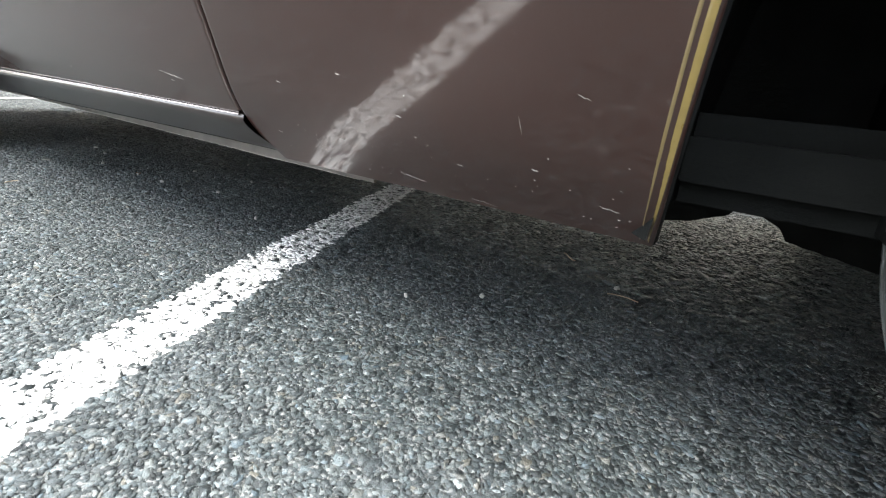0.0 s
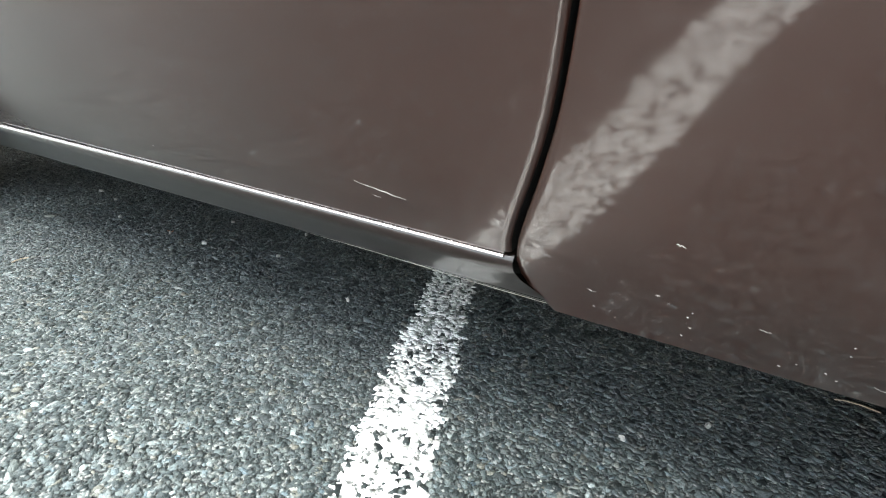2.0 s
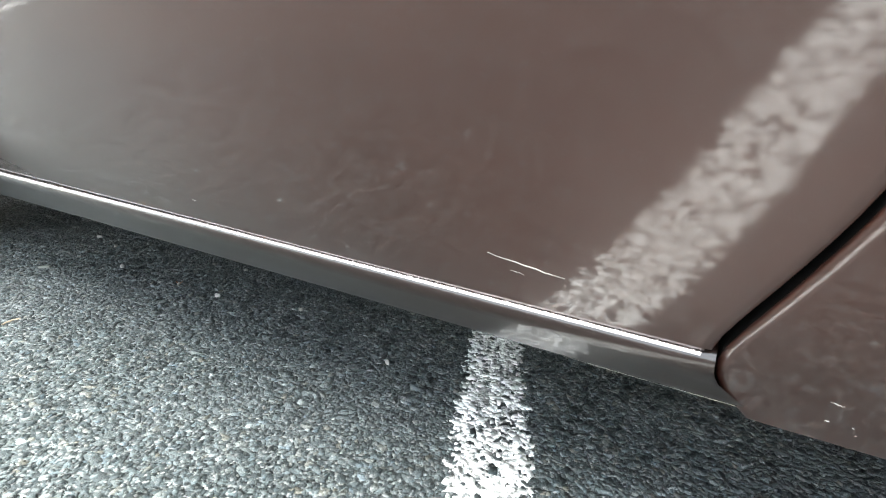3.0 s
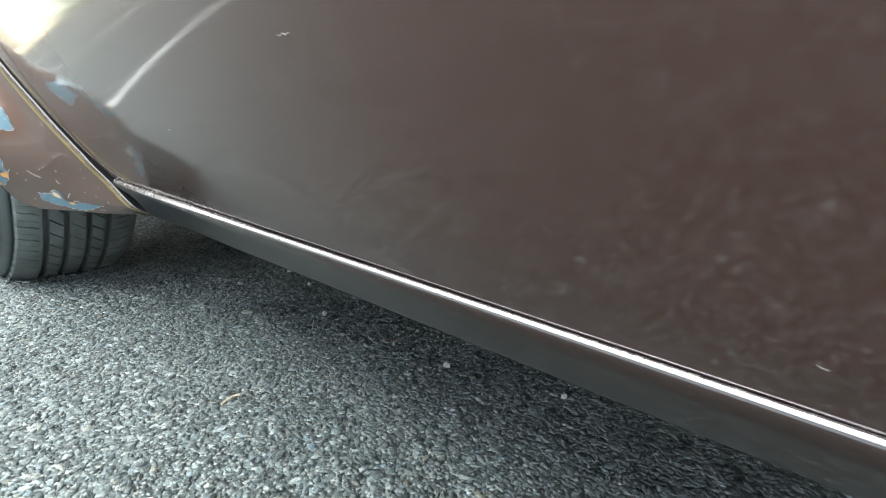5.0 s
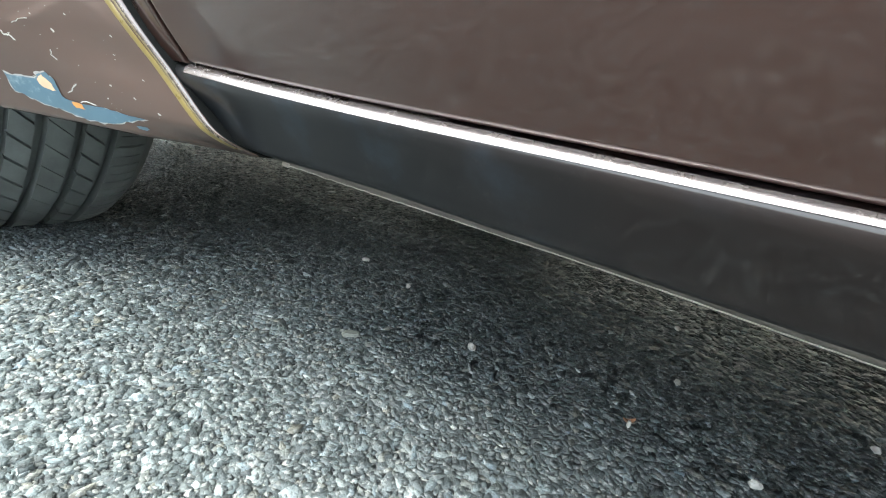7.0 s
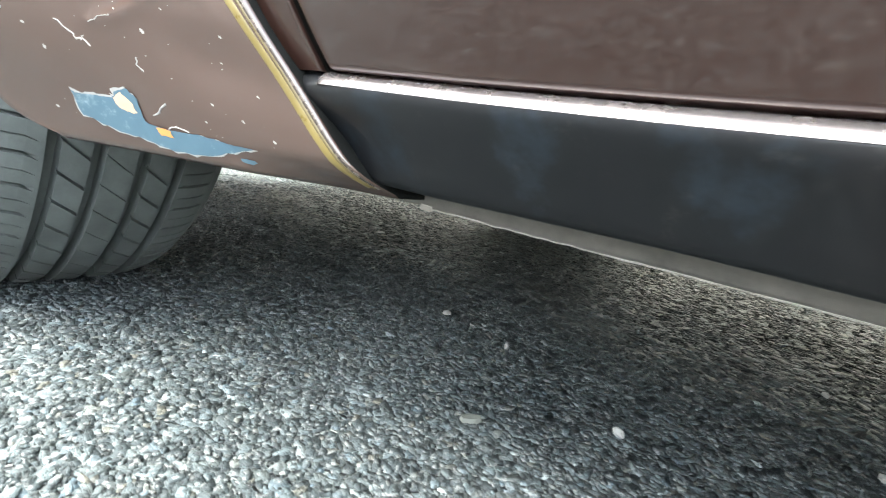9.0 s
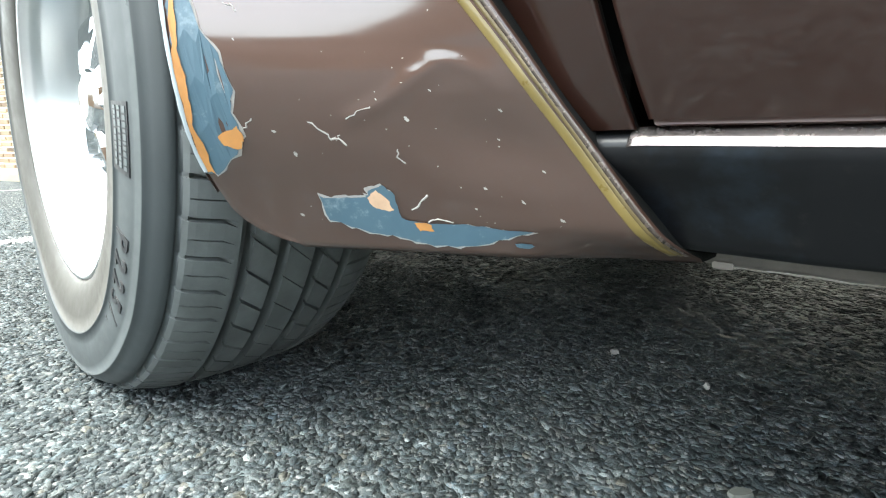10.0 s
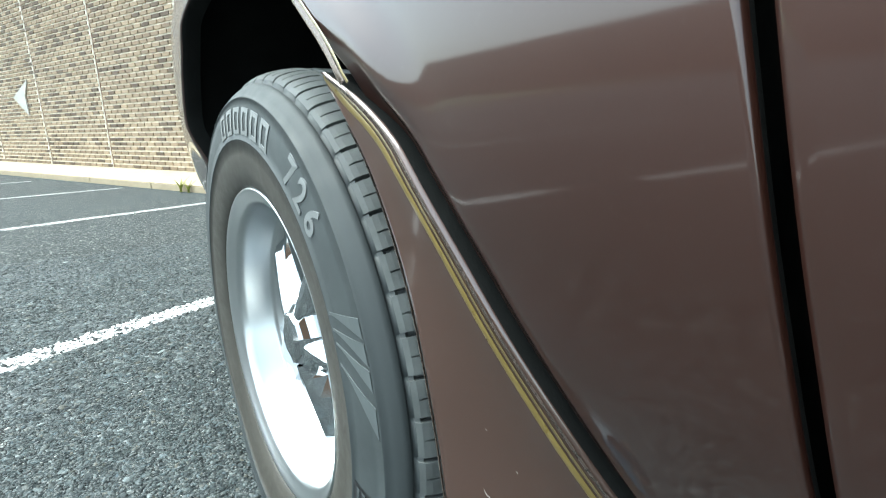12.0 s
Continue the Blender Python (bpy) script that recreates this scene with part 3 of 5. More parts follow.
def flange_low(x):
    """Ragged lower edge of the weld flange."""
    ragged = min(1.0, max(0.0, (-1.0 - x) / 0.1))
    return 0.2025 + 0.0060 * min(1.0, (x + 1.3) / 0.3) + 0.0025 * max(0.0, x + 1.0) + 0.0006 * noise.noise((x * 9, 0, 0)) + 0.0014 * noise.noise((x * 75, 3, 0)) * ragged


def door_rise(x):
    """The door's lower edge follows the rocker, with a wider gap towards the front wheel."""
    return lift(x) + 0.0030 * min(1.0, max(0.0, (-0.25 - x) / 0.7))


def meet(x, y, z):
    """The rocker's rear end sinks flush with the quarter."""
    k = min(1.0, max(0.0, (x + 0.075) / 0.075))
    k = k * k * (3 - 2 * k) * (0.5 if z < 0.250 else 0.0)
    goal = side_y(z) - 0.0006
    return y + max(0.0, goal - y) * k


car = new("parked_car")
tagged(car, "brown vintage coupe, flaked fender flare, gold pinstripes, parked on asphalt", "car")

DOOR_BOTTOM = 0.2714
for side in (1, -1):
    zs = rows_between(DOOR_BOTTOM, 0.96, 54)
    door = flank("door", lambda z: front_gap(z) + 0.0027, lambda z: rear_gap(z) - 0.0018, zs, 30, PAINT, car, side, label="brown painted door with fine scratches and road dirt", inset=tuck, rise=door_rise)
    # door's lower hem turns under
    hem = []
    xs = rows_between(front_gap(DOOR_BOTTOM) + 0.006, rear_gap(DOOR_BOTTOM) - 0.006, 30)
    for dy, dz in ((0.0, 0.0), (0.002, -0.002), (0.006, -0.0028), (0.03, -0.002)):
        for x in xs:
            z = DOOR_BOTTOM + door_rise(x)
            y = side_y(z, x) + dy + tuck(z)
            hem.append((x, y if side > 0 else 2 * CENTRE_Y - y, z + dz))
    part("door_hem", mesh_from("door_hem", hem, grid_faces(4, 31), PAINT), door)
    # front fender, behind, ahead of and above the wheel opening
    zs = rows_between(0.2748, 0.60, 32) + [0.60 + 0.26 * math.sin(t) for t in rows_between(0.05, 1.571, 24)]
    fender = flank("front_fender", arch_rear, lambda z: front_gap(z) - 0.0028, zs, 48, PAINT, car, side, inset=tuck, cove=wing, turn=0.007)
    flank("fender_front_section", lambda z: -2.95 + 0.25 * (z - 0.5), arch_front, rows_between(0.24, 0.60, 20) + zs[33:], 24, PAINT, fender, side, hem=(False, True), cove=swell, lip=True)
    flank("fender_upper_section", lambda z: -2.85, lambda z: front_gap(z) - 0.0028, rows_between(0.8602, 0.96, 10), 40, PAINT, fender, side, hem=(False, True), cove=crown)
    # rear quarter
    zs = rows_between(0.226, 0.60, 34) + rows_between(0.612, 0.755, 16)
    quarter = flank("quarter_panel", lambda z: rear_gap(z) + 0.0017, rear_arch_f, zs, 24, PAINT, car, side, cove=rolled_under)
    flank("quarter_rear_section", rear_arch_r, lambda z: 1.95, zs, 10, PAINT, quarter, side, hem=(True, False))
    flank("quarter_upper_section", lambda z: rear_gap(z) + 0.0017, lambda z: 1.95, rows_between(0.7552, 0.96, 14), 30, PAINT, quarter, side, hem=(True, False))
    # rocker: a rounded shoulder that catches the sky, a flat face, a turned-under edge and a dusty flange
    prof = [(0.062, 0.2590), (0.028, 0.2665), (0.0185, 0.2705), (0.0138, 0.2714), (0.0092, 0.2701), (0.0064, 0.2681), (0.0048, 0.2656), (0.0044, 0.2630), (0.0060, 0.2595),
            (0.0100, 0.2550), (0.0155, 0.2488), (0.022, 0.2412), (0.0285, 0.2334), (0.033, 0.2275), (0.037, 0.2245), (0.043, 0.2235), (0.080, 0.2235)]
    xs = rows_between(-1.296, 0.004, 60)
    verts = []
    low_z = curve([-1.4, -1.3, -1.1, -0.9, -0.5, -0.1, 0.1], [0.2140, 0.2155, 0.2215, 0.2225, 0.2280, 0.2335, 0.2345])
    for x in xs:
        for y, z in prof:
            e = 0.0
            if x == xs[0] or x == xs[-1]:
                e = 0.0015
            xx = x
            if x == xs[0]:
                xx = min(stripe_x(z) - 0.014, -1.290)
            if x == xs[-1]:
                xx = rear_gap(min(z, 0.28)) + 0.0006
            if z < 0.2600:
                z = 0.2600 - (0.2600 - z) * (0.2600 - low_z(x)) / (0.2600 - 0.2235)
                y -= 0.25 * max(0.0, 0.2235 - low_z(x)) * min(1.0, (0.2600 - z) / 0.04)
            if z > 0.245:
                z += lift(x) * (z - 0.245) / 0.0235
            y = meet(x, y, z) + 0.010 * min(1.0, max(0.0, (-1.235 - x) / 0.05)) * min(1.0, max(0.0, (0.262 - z) / 0.02))
            verts.append((xx, (y + e) if side > 0 else 2 * CENTRE_Y - y - e, z))
    f = grid_faces(len(xs), len(prof))
    rocker = part("rocker_panel", mesh_from("rocker_panel", verts, f if side > 0 else [q[::-1] for q in f], ROCKER_PAINT), car, "dark brown rocker panel with a rolled upper edge and a painted highlight")
    # thin strip over the shoulder, coloured as the highlight on its paint
    verts = []
    xs = [-1.304, -1.3025, -1.300] + rows_between(-1.296, 0.0, 60)
    for x in xs:
        e = 0.002 * max(0.0, 1 - (x + 1.304) / 0.005) ** 2
        front = min(1.0, max(0.0, (-0.80 - x) / 0.25))
        for y, z in ((0.0080 + 0.0075 * front, 0.2693 + 0.0027 * front), (0.0072 + 0.0020 * front, 0.2687 + 0.0014 * front), (0.0062, 0.2680), (0.0055 - 0.0006 * front, 0.2668 - 0.0010 * front), (0.0049 - 0.0006 * front, 0.2657 - 0.0022 * front)):
            slim = 0.88 - 0.34 * min(1.0, max(0.0, (x + 1.15) / 0.4))
            z = 0.2680 + (z - 0.2680) * slim
            y = meet(x, 0.0062 + (y - 0.0062) * slim - 0.0008, z)
            verts.append((x, (y + e) if side > 0 else 2 * CENTRE_Y - y - e, z + lift(x) * (z - 0.245) / 0.0235 - e * 0.5))
    f = grid_faces(len(xs), 5)
    part("rolled_edge", mesh_from("rolled_edge", verts, f if side > 0 else [q[::-1] for q in f], SILL_HIGHLIGHT), rocker, "bright strip along the rocker's rolled edge, painted as its sky highlight")
    rng = random.Random(7)
    verts = []
    xs = rows_between(-1.30, 0.14, 110)
    for x in xs:
        low = flange_low(x)
        for y, z in ((0.088, 0.2238), (0.0885, low + 0.002), (0.090, low), (0.093, low), (0.0945, low + 0.002), (0.095, 0.2238)):
            verts.append((x, y if side > 0 else 2 * CENTRE_Y - y, z))
    part("pinch_weld_flange", mesh_from("pinch_weld_flange", verts, grid_faces(len(xs), 6), ROCKER_FLANGE), rocker, "dusty uneven weld flange under the rocker")

    # near-black sheet added behind the shut lines to paint their shade and stop light
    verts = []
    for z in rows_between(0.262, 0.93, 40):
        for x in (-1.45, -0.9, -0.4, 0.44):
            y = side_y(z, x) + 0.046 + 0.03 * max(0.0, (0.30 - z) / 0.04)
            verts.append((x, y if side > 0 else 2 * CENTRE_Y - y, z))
    part("inner_structure", mesh_from("inner_structure", verts, grid_faces(41, 4), UNDERSEAL_AND_SHADE), car)

# closing panels: hood-high top, nose, tail, floor
verts = []
for x in rows_between(-2.85, 1.95, 48):
    for k in range(21):
        f = k / 20
        y = side_y(0.96, x) + (2 * CENTRE_Y - 2 * side_y(0.96, x)) * f
        verts.append((x, y, 0.96 + 0.05 * math.sin(math.pi * f)))
part("body_top", mesh_from("body_top", verts, grid_faces(49, 21), PAINT), car)
part("nose_panel", box_mesh("nose_panel", (-2.9, 0.16, 0.25), (-2.80, 1.52, 0.95), PAINT, 0.03), car)
part("tail_panel", box_mesh("tail_panel", (1.90, 0.10, 0.30), (1.96, 1.58, 0.95), PAINT, 0.02), car)
part("floor_pan", box_mesh("floor_pan", (-1.36, 0.086, 0.222), (0.44, 1.594, 0.26), UNDERSEAL_AND_SHADE, 0.006), car, "black underbody floor")
part("engine_bay_floor", box_mesh("engine_bay_floor", (-2.7, 0.36, 0.27), (-1.37, 1.32, 0.34), UNDERSEAL_AND_SHADE, 0.02), car)
part("trunk_floor", box_mesh("trunk_floor", (0.45, 0.36, 0.36), (1.9, 1.32, 0.42), UNDERSEAL_AND_SHADE, 0.02), car)
for x in (-1.33, 0.60):
    part("bulkhead", box_mesh("bulkhead", (x, 0.02, 0.255), (x + 0.02, 1.66, 0.93), UNDERSEAL_AND_SHADE), car)


def arch_liner(front, rear, z0, z1, near, parent):
    """Dark inner wheel housing that follows the opening, with an inner wall."""
    hs = [z0 + (z1 - z0) * math.sin(t) for t in rows_between(0.0, 1.5707, 22)]
    ring = [(front(z) - 0.004, z) for z in hs] + [(rear(z) + 0.004, z) for z in hs[::-1]]
    verts = []
    for x, z in ring:
        y0 = side_y(max(z, 0.26), x) + 0.012
        for y, grow in ((y0, 0.0), (y0 + 0.02, 0.03), (y0 + 0.10, 0.05), (0.25, 0.05), (0.36, 0.03)):
            k = 1 if x > (front(z0) + rear(z0)) / 2 else -1
            verts.append((x + k * grow * 0.6, y if near else 2 * CENTRE_Y - y, z + grow * (z - z0) / (z1 - z0)))
    ob = part("wheel_housing", mesh_from("wheel_housing", verts, grid_faces(len(ring), 5), UNDERSEAL_AND_SHADE), parent, "black wheel housing with flaking underseal")
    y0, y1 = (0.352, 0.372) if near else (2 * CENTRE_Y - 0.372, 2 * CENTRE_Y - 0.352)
    part("housing_wall", box_mesh("housing_wall", (front(0.5) - 0.1, y0, 0.25), (rear(0.3) + 0.05, y1, 0.93), UNDERSEAL_AND_SHADE), ob)
    return ob


for near in (True, False):
    arch_liner(arch_front, arch_rear, 0.235, 0.859, near, car)
    arch_liner(rear_arch_f, rear_arch_r, 0.235, 0.754, near, car)


def torn_edge(x):
    """Lower edge of the rear housing sheet, rusted away to a notch."""
    notch = 0.020 * max(0.0, 1.0 - abs(x - 0.505) / 0.045) + 0.016 * min(1.0, max(0.0, (x - 0.50) / 0.02)) * min(1.0, max(0.0, (0.565 - x) / 0.012))
    return 0.198 - 0.16 * max(0.0, x - 0.56) - 0.20 * max(0.0, 0.46 - x) + notch + 0.0015 * noise.noise((x * 90, 1, 0))


verts = []
for x in rows_between(0.40, 0.80, 80):
    for y, z in ((0.350, 0.36), (0.350, torn_edge(x)), (0.354, torn_edge(x)), (0.354, 0.36)):
        verts.append((x, y, z))
part("housing_skirt", mesh_from("housing_skirt", verts, grid_faces(81, 4), UNDERSEAL_AND_SHADE, False), car, "black rusted lower edge of the rear wheel housing")
part("rear_frame", box_mesh("rear_frame", (0.44, 0.12, 0.252), (0.78, 1.56, 0.33), UNDERSEAL_AND_SHADE, 0.02), car, "black rear floor and frame rails")
bm = bmesh.new()
bmesh.ops.create_cone(bm, cap_ends=True, segments=24, radius1=0.045, radius2=0.045, depth=1.4, matrix=Matrix.Translation((0.925, CENTRE_Y, 0.30)) @ Matrix.Rotation(radians(90), 4, "X"))
part("rear_axle", bm_mesh("rear_axle", bm, UNDERSEAL_AND_SHADE, True), car)
part("bare_metal_patch", box_mesh("bare_metal_patch", (-1.281, 0.0860, 0.2015), (-1.270, 0.0875, 0.2055), CHIP, 0.0006), car, "bare pale metal on the weld flange")


# the flare behind the front wheel
CREASE = [(0.279, 0.578), (0.2857, 0.48), (0.2945, 0.389), (0.3050, 0.274), (0.3050, 0.22), (0.3005, 0.17), (0.293, 0.15)]


def crease(z, v):
    """A soft dented ridge across the lower flare."""
    best = 9.0
    for (z0, v0), (z1, v1) in zip(CREASE[:-1], CREASE[1:]):
        ax, ay, bx, by = z0, v0 * 0.16, z1, v1 * 0.16
        f = ((z - ax) * (bx - ax) + (v * 0.16 - ay) * (by - ay)) / ((bx - ax) ** 2 + (by - ay) ** 2)
        f = min(1.0, max(0.0, f))
        best = min(best, math.hypot(z - ax - f * (bx - ax), v * 0.16 - ay - f * (by - ay)))
    dent = 0.0026 * math.exp(-((z - 0.270) / 0.018) ** 2 - ((v - 0.28) * 0.16 / 0.026) ** 2)
    sharp = 0.0030 + 0.0010 * noise.noise((z * 90, v * 14, 2))
    return dent - 0.0011 * min(1.0, max(0.35, (v - 0.10) / 0.25)) * math.exp(-(best / sharp) ** 2)


def flare_at(z, v):
    xs, ys = stripe_x(z), spat_y(z)
    xl, yl = lip_x(z), lip_y(z)
    tip = min(1.0, max(0.0, (z - 0.585) / 0.045)) ** 2
    xs, ys = xs + (xl + 0.003 - xs) * tip, ys + (yl - 0.002 - ys) * tip
    bulge = 0.005 * math.sin(math.pi * min(1, max(0, v))) * min(1, max(0.0, FLARE_TOP - z) / 0.2)
    under = 0.020 * min(1.0, max(0.0, (0.2275 - z) / 0.017)) ** 2 * min(1.0, max(0.0, (0.38 - v) / 0.2))
    return Vector((xs + (xl - xs) * v, ys + (yl - ys) * v + crease(z, v) + bulge + under, z))


def reach(z):
    """The flare's lower front corner is rounded off."""
    k = min(1.0, max(0.0, (0.234 - z) / 0.025))
    return 1.0 - 0.17 * (1.0 - math.sqrt(1.0 - k * k))


def along(z, mm):
    """Share of the way to the lip that lies so many millimetres ahead of the flare's rear line."""
    return min(0.9, mm * 0.001 / max(0.02, (flare_at(z, 1.0) - flare_at(z, 0.0)).length))


def start(z):
    """Where the flare's rear edge lies."""
    return along(z, float(np.interp(z, [0.26, 0.285, 0.33, 0.385], [5.0, 4.2, 1.2, -1.5])))


def flare_n(z, v):
    a = flare_at(z, v + 0.01) - flare_at(z, v - 0.01)
    b2 = flare_at(z + 0.002, v) - flare_at(z - 0.002, v)
    n = a.cross(b2).normalized()
    return n if n.y < 0 else -n


zs = rows_between(0.2105, 0.33, 64) + rows_between(0.333, FLARE_TOP, 80)
vs = rows_between(0.0, 1.0, 40)
verts = []
for z in zs:
    e = flare_at(z, start(z))
    verts += [(e.x + 0.002, e.y + 0.034, z), (e.x + 0.0016, e.y + 0.003, z)]
    verts += [tuple(flare_at(z, start(z) + (reach(z) - start(z)) * v)) for v in vs[:-1]]
    a = flare_at(z, reach(z))
    verts += [(a.x + 0.0016, a.y + 0.0003, z), (a.x - 0.0012, a.y + 0.0022, z), (a.x - 0.0026, a.y + 0.0065, z), (a.x - 0.0026, a.y + 0.014, z), (a.x + 0.004, a.y + 0.030, z)]
w = len(verts) // len(zs)
low = []
for k in range(w):
    x, y, z = verts[k]
    low.append((x, y + 0.004, z - 0.0025))
inner = [(x, y + 0.02, z + 0.002) for x, y, z in low]
verts = inner + low + verts
flare = part("fender_flare", mesh_from("fender_flare", verts, [f[::-1] for f in grid_faces(len(zs) + 2, w)], FLARE_PAINT), car, "flared brown wheel spat with flaked paint and a dent")
# the flare's rear return is near black too, shade put into its colour
flare.data.materials.append(UNDERSEAL_AND_SHADE)
flare.data.polygons.foreach_set("material_index", [1 if p % (w - 1) == 0 else 0 for p in range(len(flare.data.polygons))])

for at, wd, mat, lab in (((13.0, 12.4, 11.2), 0.0042, GOLD, "bright gold pinstripe"), ((8.8, 6.9, 4.9), 0.0018, GOLD_DARK, "thin dull gold pinstripe"), ((6.0, 5.2, -0.4), 0.0022, EDGE, "rubbed bright edge of the flare")):
    pts, ns = [], []
    for z in rows_between(0.213, FLARE_TOP - 0.003, 90):
        v = along(z, float(np.interp(z, [0.26, 0.285, 0.385], at)))
        pts.append(flare_at(z, v))
        ns.append(flare_n(z, max(v, 0.01)))
    part("pinstripe", ribbon("pinstripe", [p + n * 0.0003 for p, n in zip(pts, ns)], ns, wd, 0.0003, mat), flare, lab)


def share(z, v):
    """Shift of marks along the flare where it widens upwards."""
    return v + (1 - v) * float(np.interp(z, [0.24, 0.28, 0.36, 0.44], [0.0, 0.033, 0.114, 0.22])) if v < 1 else v


def patch(name, outline, mat, lift, parent, fn=flare_at, nf=flare_n, seed=0, label="", jag=0.35):
    """A thin flake with a ragged outline that lies on the flare; outline in height and share of the way to the lip."""
    rng = random.Random(seed)
    pts = []
    m = len(outline)
    for i in range(m):
        (z0, v0), (z1, v1) = outline[i], outline[(i + 1) % m]
        for k in range(4):
            f = k / 4
            pts.append((z0 + (z1 - z0) * f + rng.uniform(-1, 1) * 0.0016 * jag, v0 + (v1 - v0) * f + rng.uniform(-1, 1) * 0.010 * jag))
    bm = bmesh.new()
    bm.faces.new([bm.verts.new((p[1], p[0], 0)) for p in pts])
    bmesh.ops.triangulate(bm, faces=bm.faces[:])
    for _ in range(2):
        long_edges = [e for e in bm.edges if e.calc_length() > 0.035]
        if long_edges:
            bmesh.ops.subdivide_edges(bm, edges=long_edges, cuts=1)
            bmesh.ops.triangulate(bm, faces=bm.faces[:])
    for vert in bm.verts:
        v, z = share(vert.co.y, vert.co.x), vert.co.y
        vc = min(v, 1.0)
        p = fn(z, vc) + nf(z, min(max(vc, 0.02), 0.97)) * lift
        if v > 1.0:
            p += Vector((-0.012 * (v - 1.0), 0.05 * (v - 1.0), 0))
        vert.co = p
    bmesh.ops.recalc_face_normals(bm, faces=bm.faces[:])
    return part(name, bm_mesh(name, bm, mat, False), parent, label)


FLAKE_A = [(.3763, .945), (.3741, .893), (.3741, .787), (.3785, .727), (.3851, .664), (.3829, .606), (.3785, .561), (.3719, .531), (.3608, .527), (.3476, .530), (.3431, .550), (.3420, .59), (.3409, .628), (.3431, .694), (.3435, .735), (.3387, .808), (.3476, .755), (.3586, .723), (.363, .722), (.3674, .766), (.363, .826), (.3586, .895), (.352, .919), (.3453, .931), (.352, .953), (.363, .953)]
FLAKE_B = [(.3387, .954), (.3409, .92), (.3277, .905), (.3188, .944), (.3188, .895), (.3078, .858), (.2923, .845), (.2813, .872), (.2702, .858), (.2614, .895), (.2503, .968), (.2503, 1.01), (.2791, 1.01), (.3034, 1.01), (.3233, 1.0)]
FLAKE_C = [(.2393, .755), (.2385, .70), (.2393, .642), (.2425, .622), (.2465, .579), (.2415, .565), (.2283, .585), (.2265, .551), (.226, .439), (.2245, .368), (.2235, .296), (.2190, .368), (.2140, .449), (.2135, .551), (.2175, .622), (.2195, .683), (.2260, .765)]


def grown(outline, by):
    cz = sum(p[0] for p in outline) / len(outline)
    cv = sum(p[1] for p in outline) / len(outline)
    return [(z + by * 0.0016 * (1 if z > cz else -1), min(1.05, v + by * 0.011 * (1 if v > cv else -1))) for z, v in outline]


for i, (o, nm) in enumerate(((FLAKE_A, "upper"), (FLAKE_B, "edge"), (FLAKE_C, "lower"))):
    patch("paint_chip_rim", grown(o, 0.28 if o is not FLAKE_C else 0.42), CHIP, 0.0003, flare, seed=20 + i, label="pale broken edge of flaked paint", jag=0.8)
    patch("paint_flake", o, PRIMER, 0.0007, flare, seed=20 + i, label="blue-grey primer where paint has flaked off")
patch("undercoat_flake", [(.3763, .945), (.3741, .893), (.3719, .788), (.3700, .768), (.3640, .826), (.3590, .890), (.352, .919), (.3409, .943), (.330, .962), (.352, .965), (.3674, .955)], WHITE_PRIMER, 0.0010, flare, seed=29, label="white undercoat where paint has flaked off")
pts, ns, ws = [], [], []
for i, z in enumerate(rows_between(0.240, 0.60, 90)):
    p = flare_at(z, 1.0)
    pts.append(Vector((p.x - 0.0012, p.y + 0.0008, z)))
    ns.append(Vector((-0.75, -0.65, 0)))
    ws.append(0.0030 + 0.0012 * noise.noise((z * 60, 0, 0)))
edge_pts = [flare_at(z, 0.996) for z in rows_between(0.2515, 0.376, 40)]
edge_ns = [flare_n(z, 0.97) for z in rows_between(0.2515, 0.376, 40)]
edge_ws = [0.0022 + 0.0018 * noise.noise((0, k * 0.35, 4)) for k in range(41)]
part("flaked_lip", ribbon("flaked_lip", [p + n * 0.0012 for p, n in zip(edge_pts, edge_ns)], edge_ns, edge_ws, 0.0003, WHITE_PRIMER), flare, "white undercoat along the flaked lip")
part("rubbed_lip", ribbon("rubbed_lip", pts, ns, ws, 0.0006, EDGE), flare, "rubbed pale edge of the flare lip")
patch("filler_spot", [(.3325, .972), (.3345, .956), (.321, .962), (.3056, .970), (.295, .962), (.285, .970), (.275, .977), (.2636, .968), (.2510, .975), (.2515, .992), (.266, .988), (.279, .990), (.303, .988), (.320, .981)], ORANGE, 0.0011, flare, seed=31, label="orange filler showing through flaked paint")
patch("filler_spot", [(.2702, .926), (.2747, .866), (.268, .862), (.2632, .885), (.2655, .916)], ORANGE, 0.0011, flare, seed=32, label="orange filler showing through flaked paint")
patch("filler_spot", [(.2393, .635), (.2437, .601), (.2393, .590), (.2327, .588), (.2327, .612), (.2349, .635)], PEACH, 0.0012, flare, seed=33, label="pale orange filler in flaked paint")
patch("filler_spot", [(.2262, .560), (.2258, .525), (.2222, .528), (.2215, .562)], ORANGE, 0.0012, flare, seed=34, label="orange filler showing through flaked paint")
patch("paint_flake", [(.3962, .685), (.3935, .662), (.3895, .655), (.3855, .672), (.3858, .692), (.3905, .69)], PRIMER, 0.0008, flare, seed=36, label="small flake of bare primer")
patch("paint_flake", [(.2165, .362), (.2168, .325), (.2148, .322), (.2142, .358)], PRIMER, 0.0008, flare, seed=37, label="small pale flake on the lower edge")
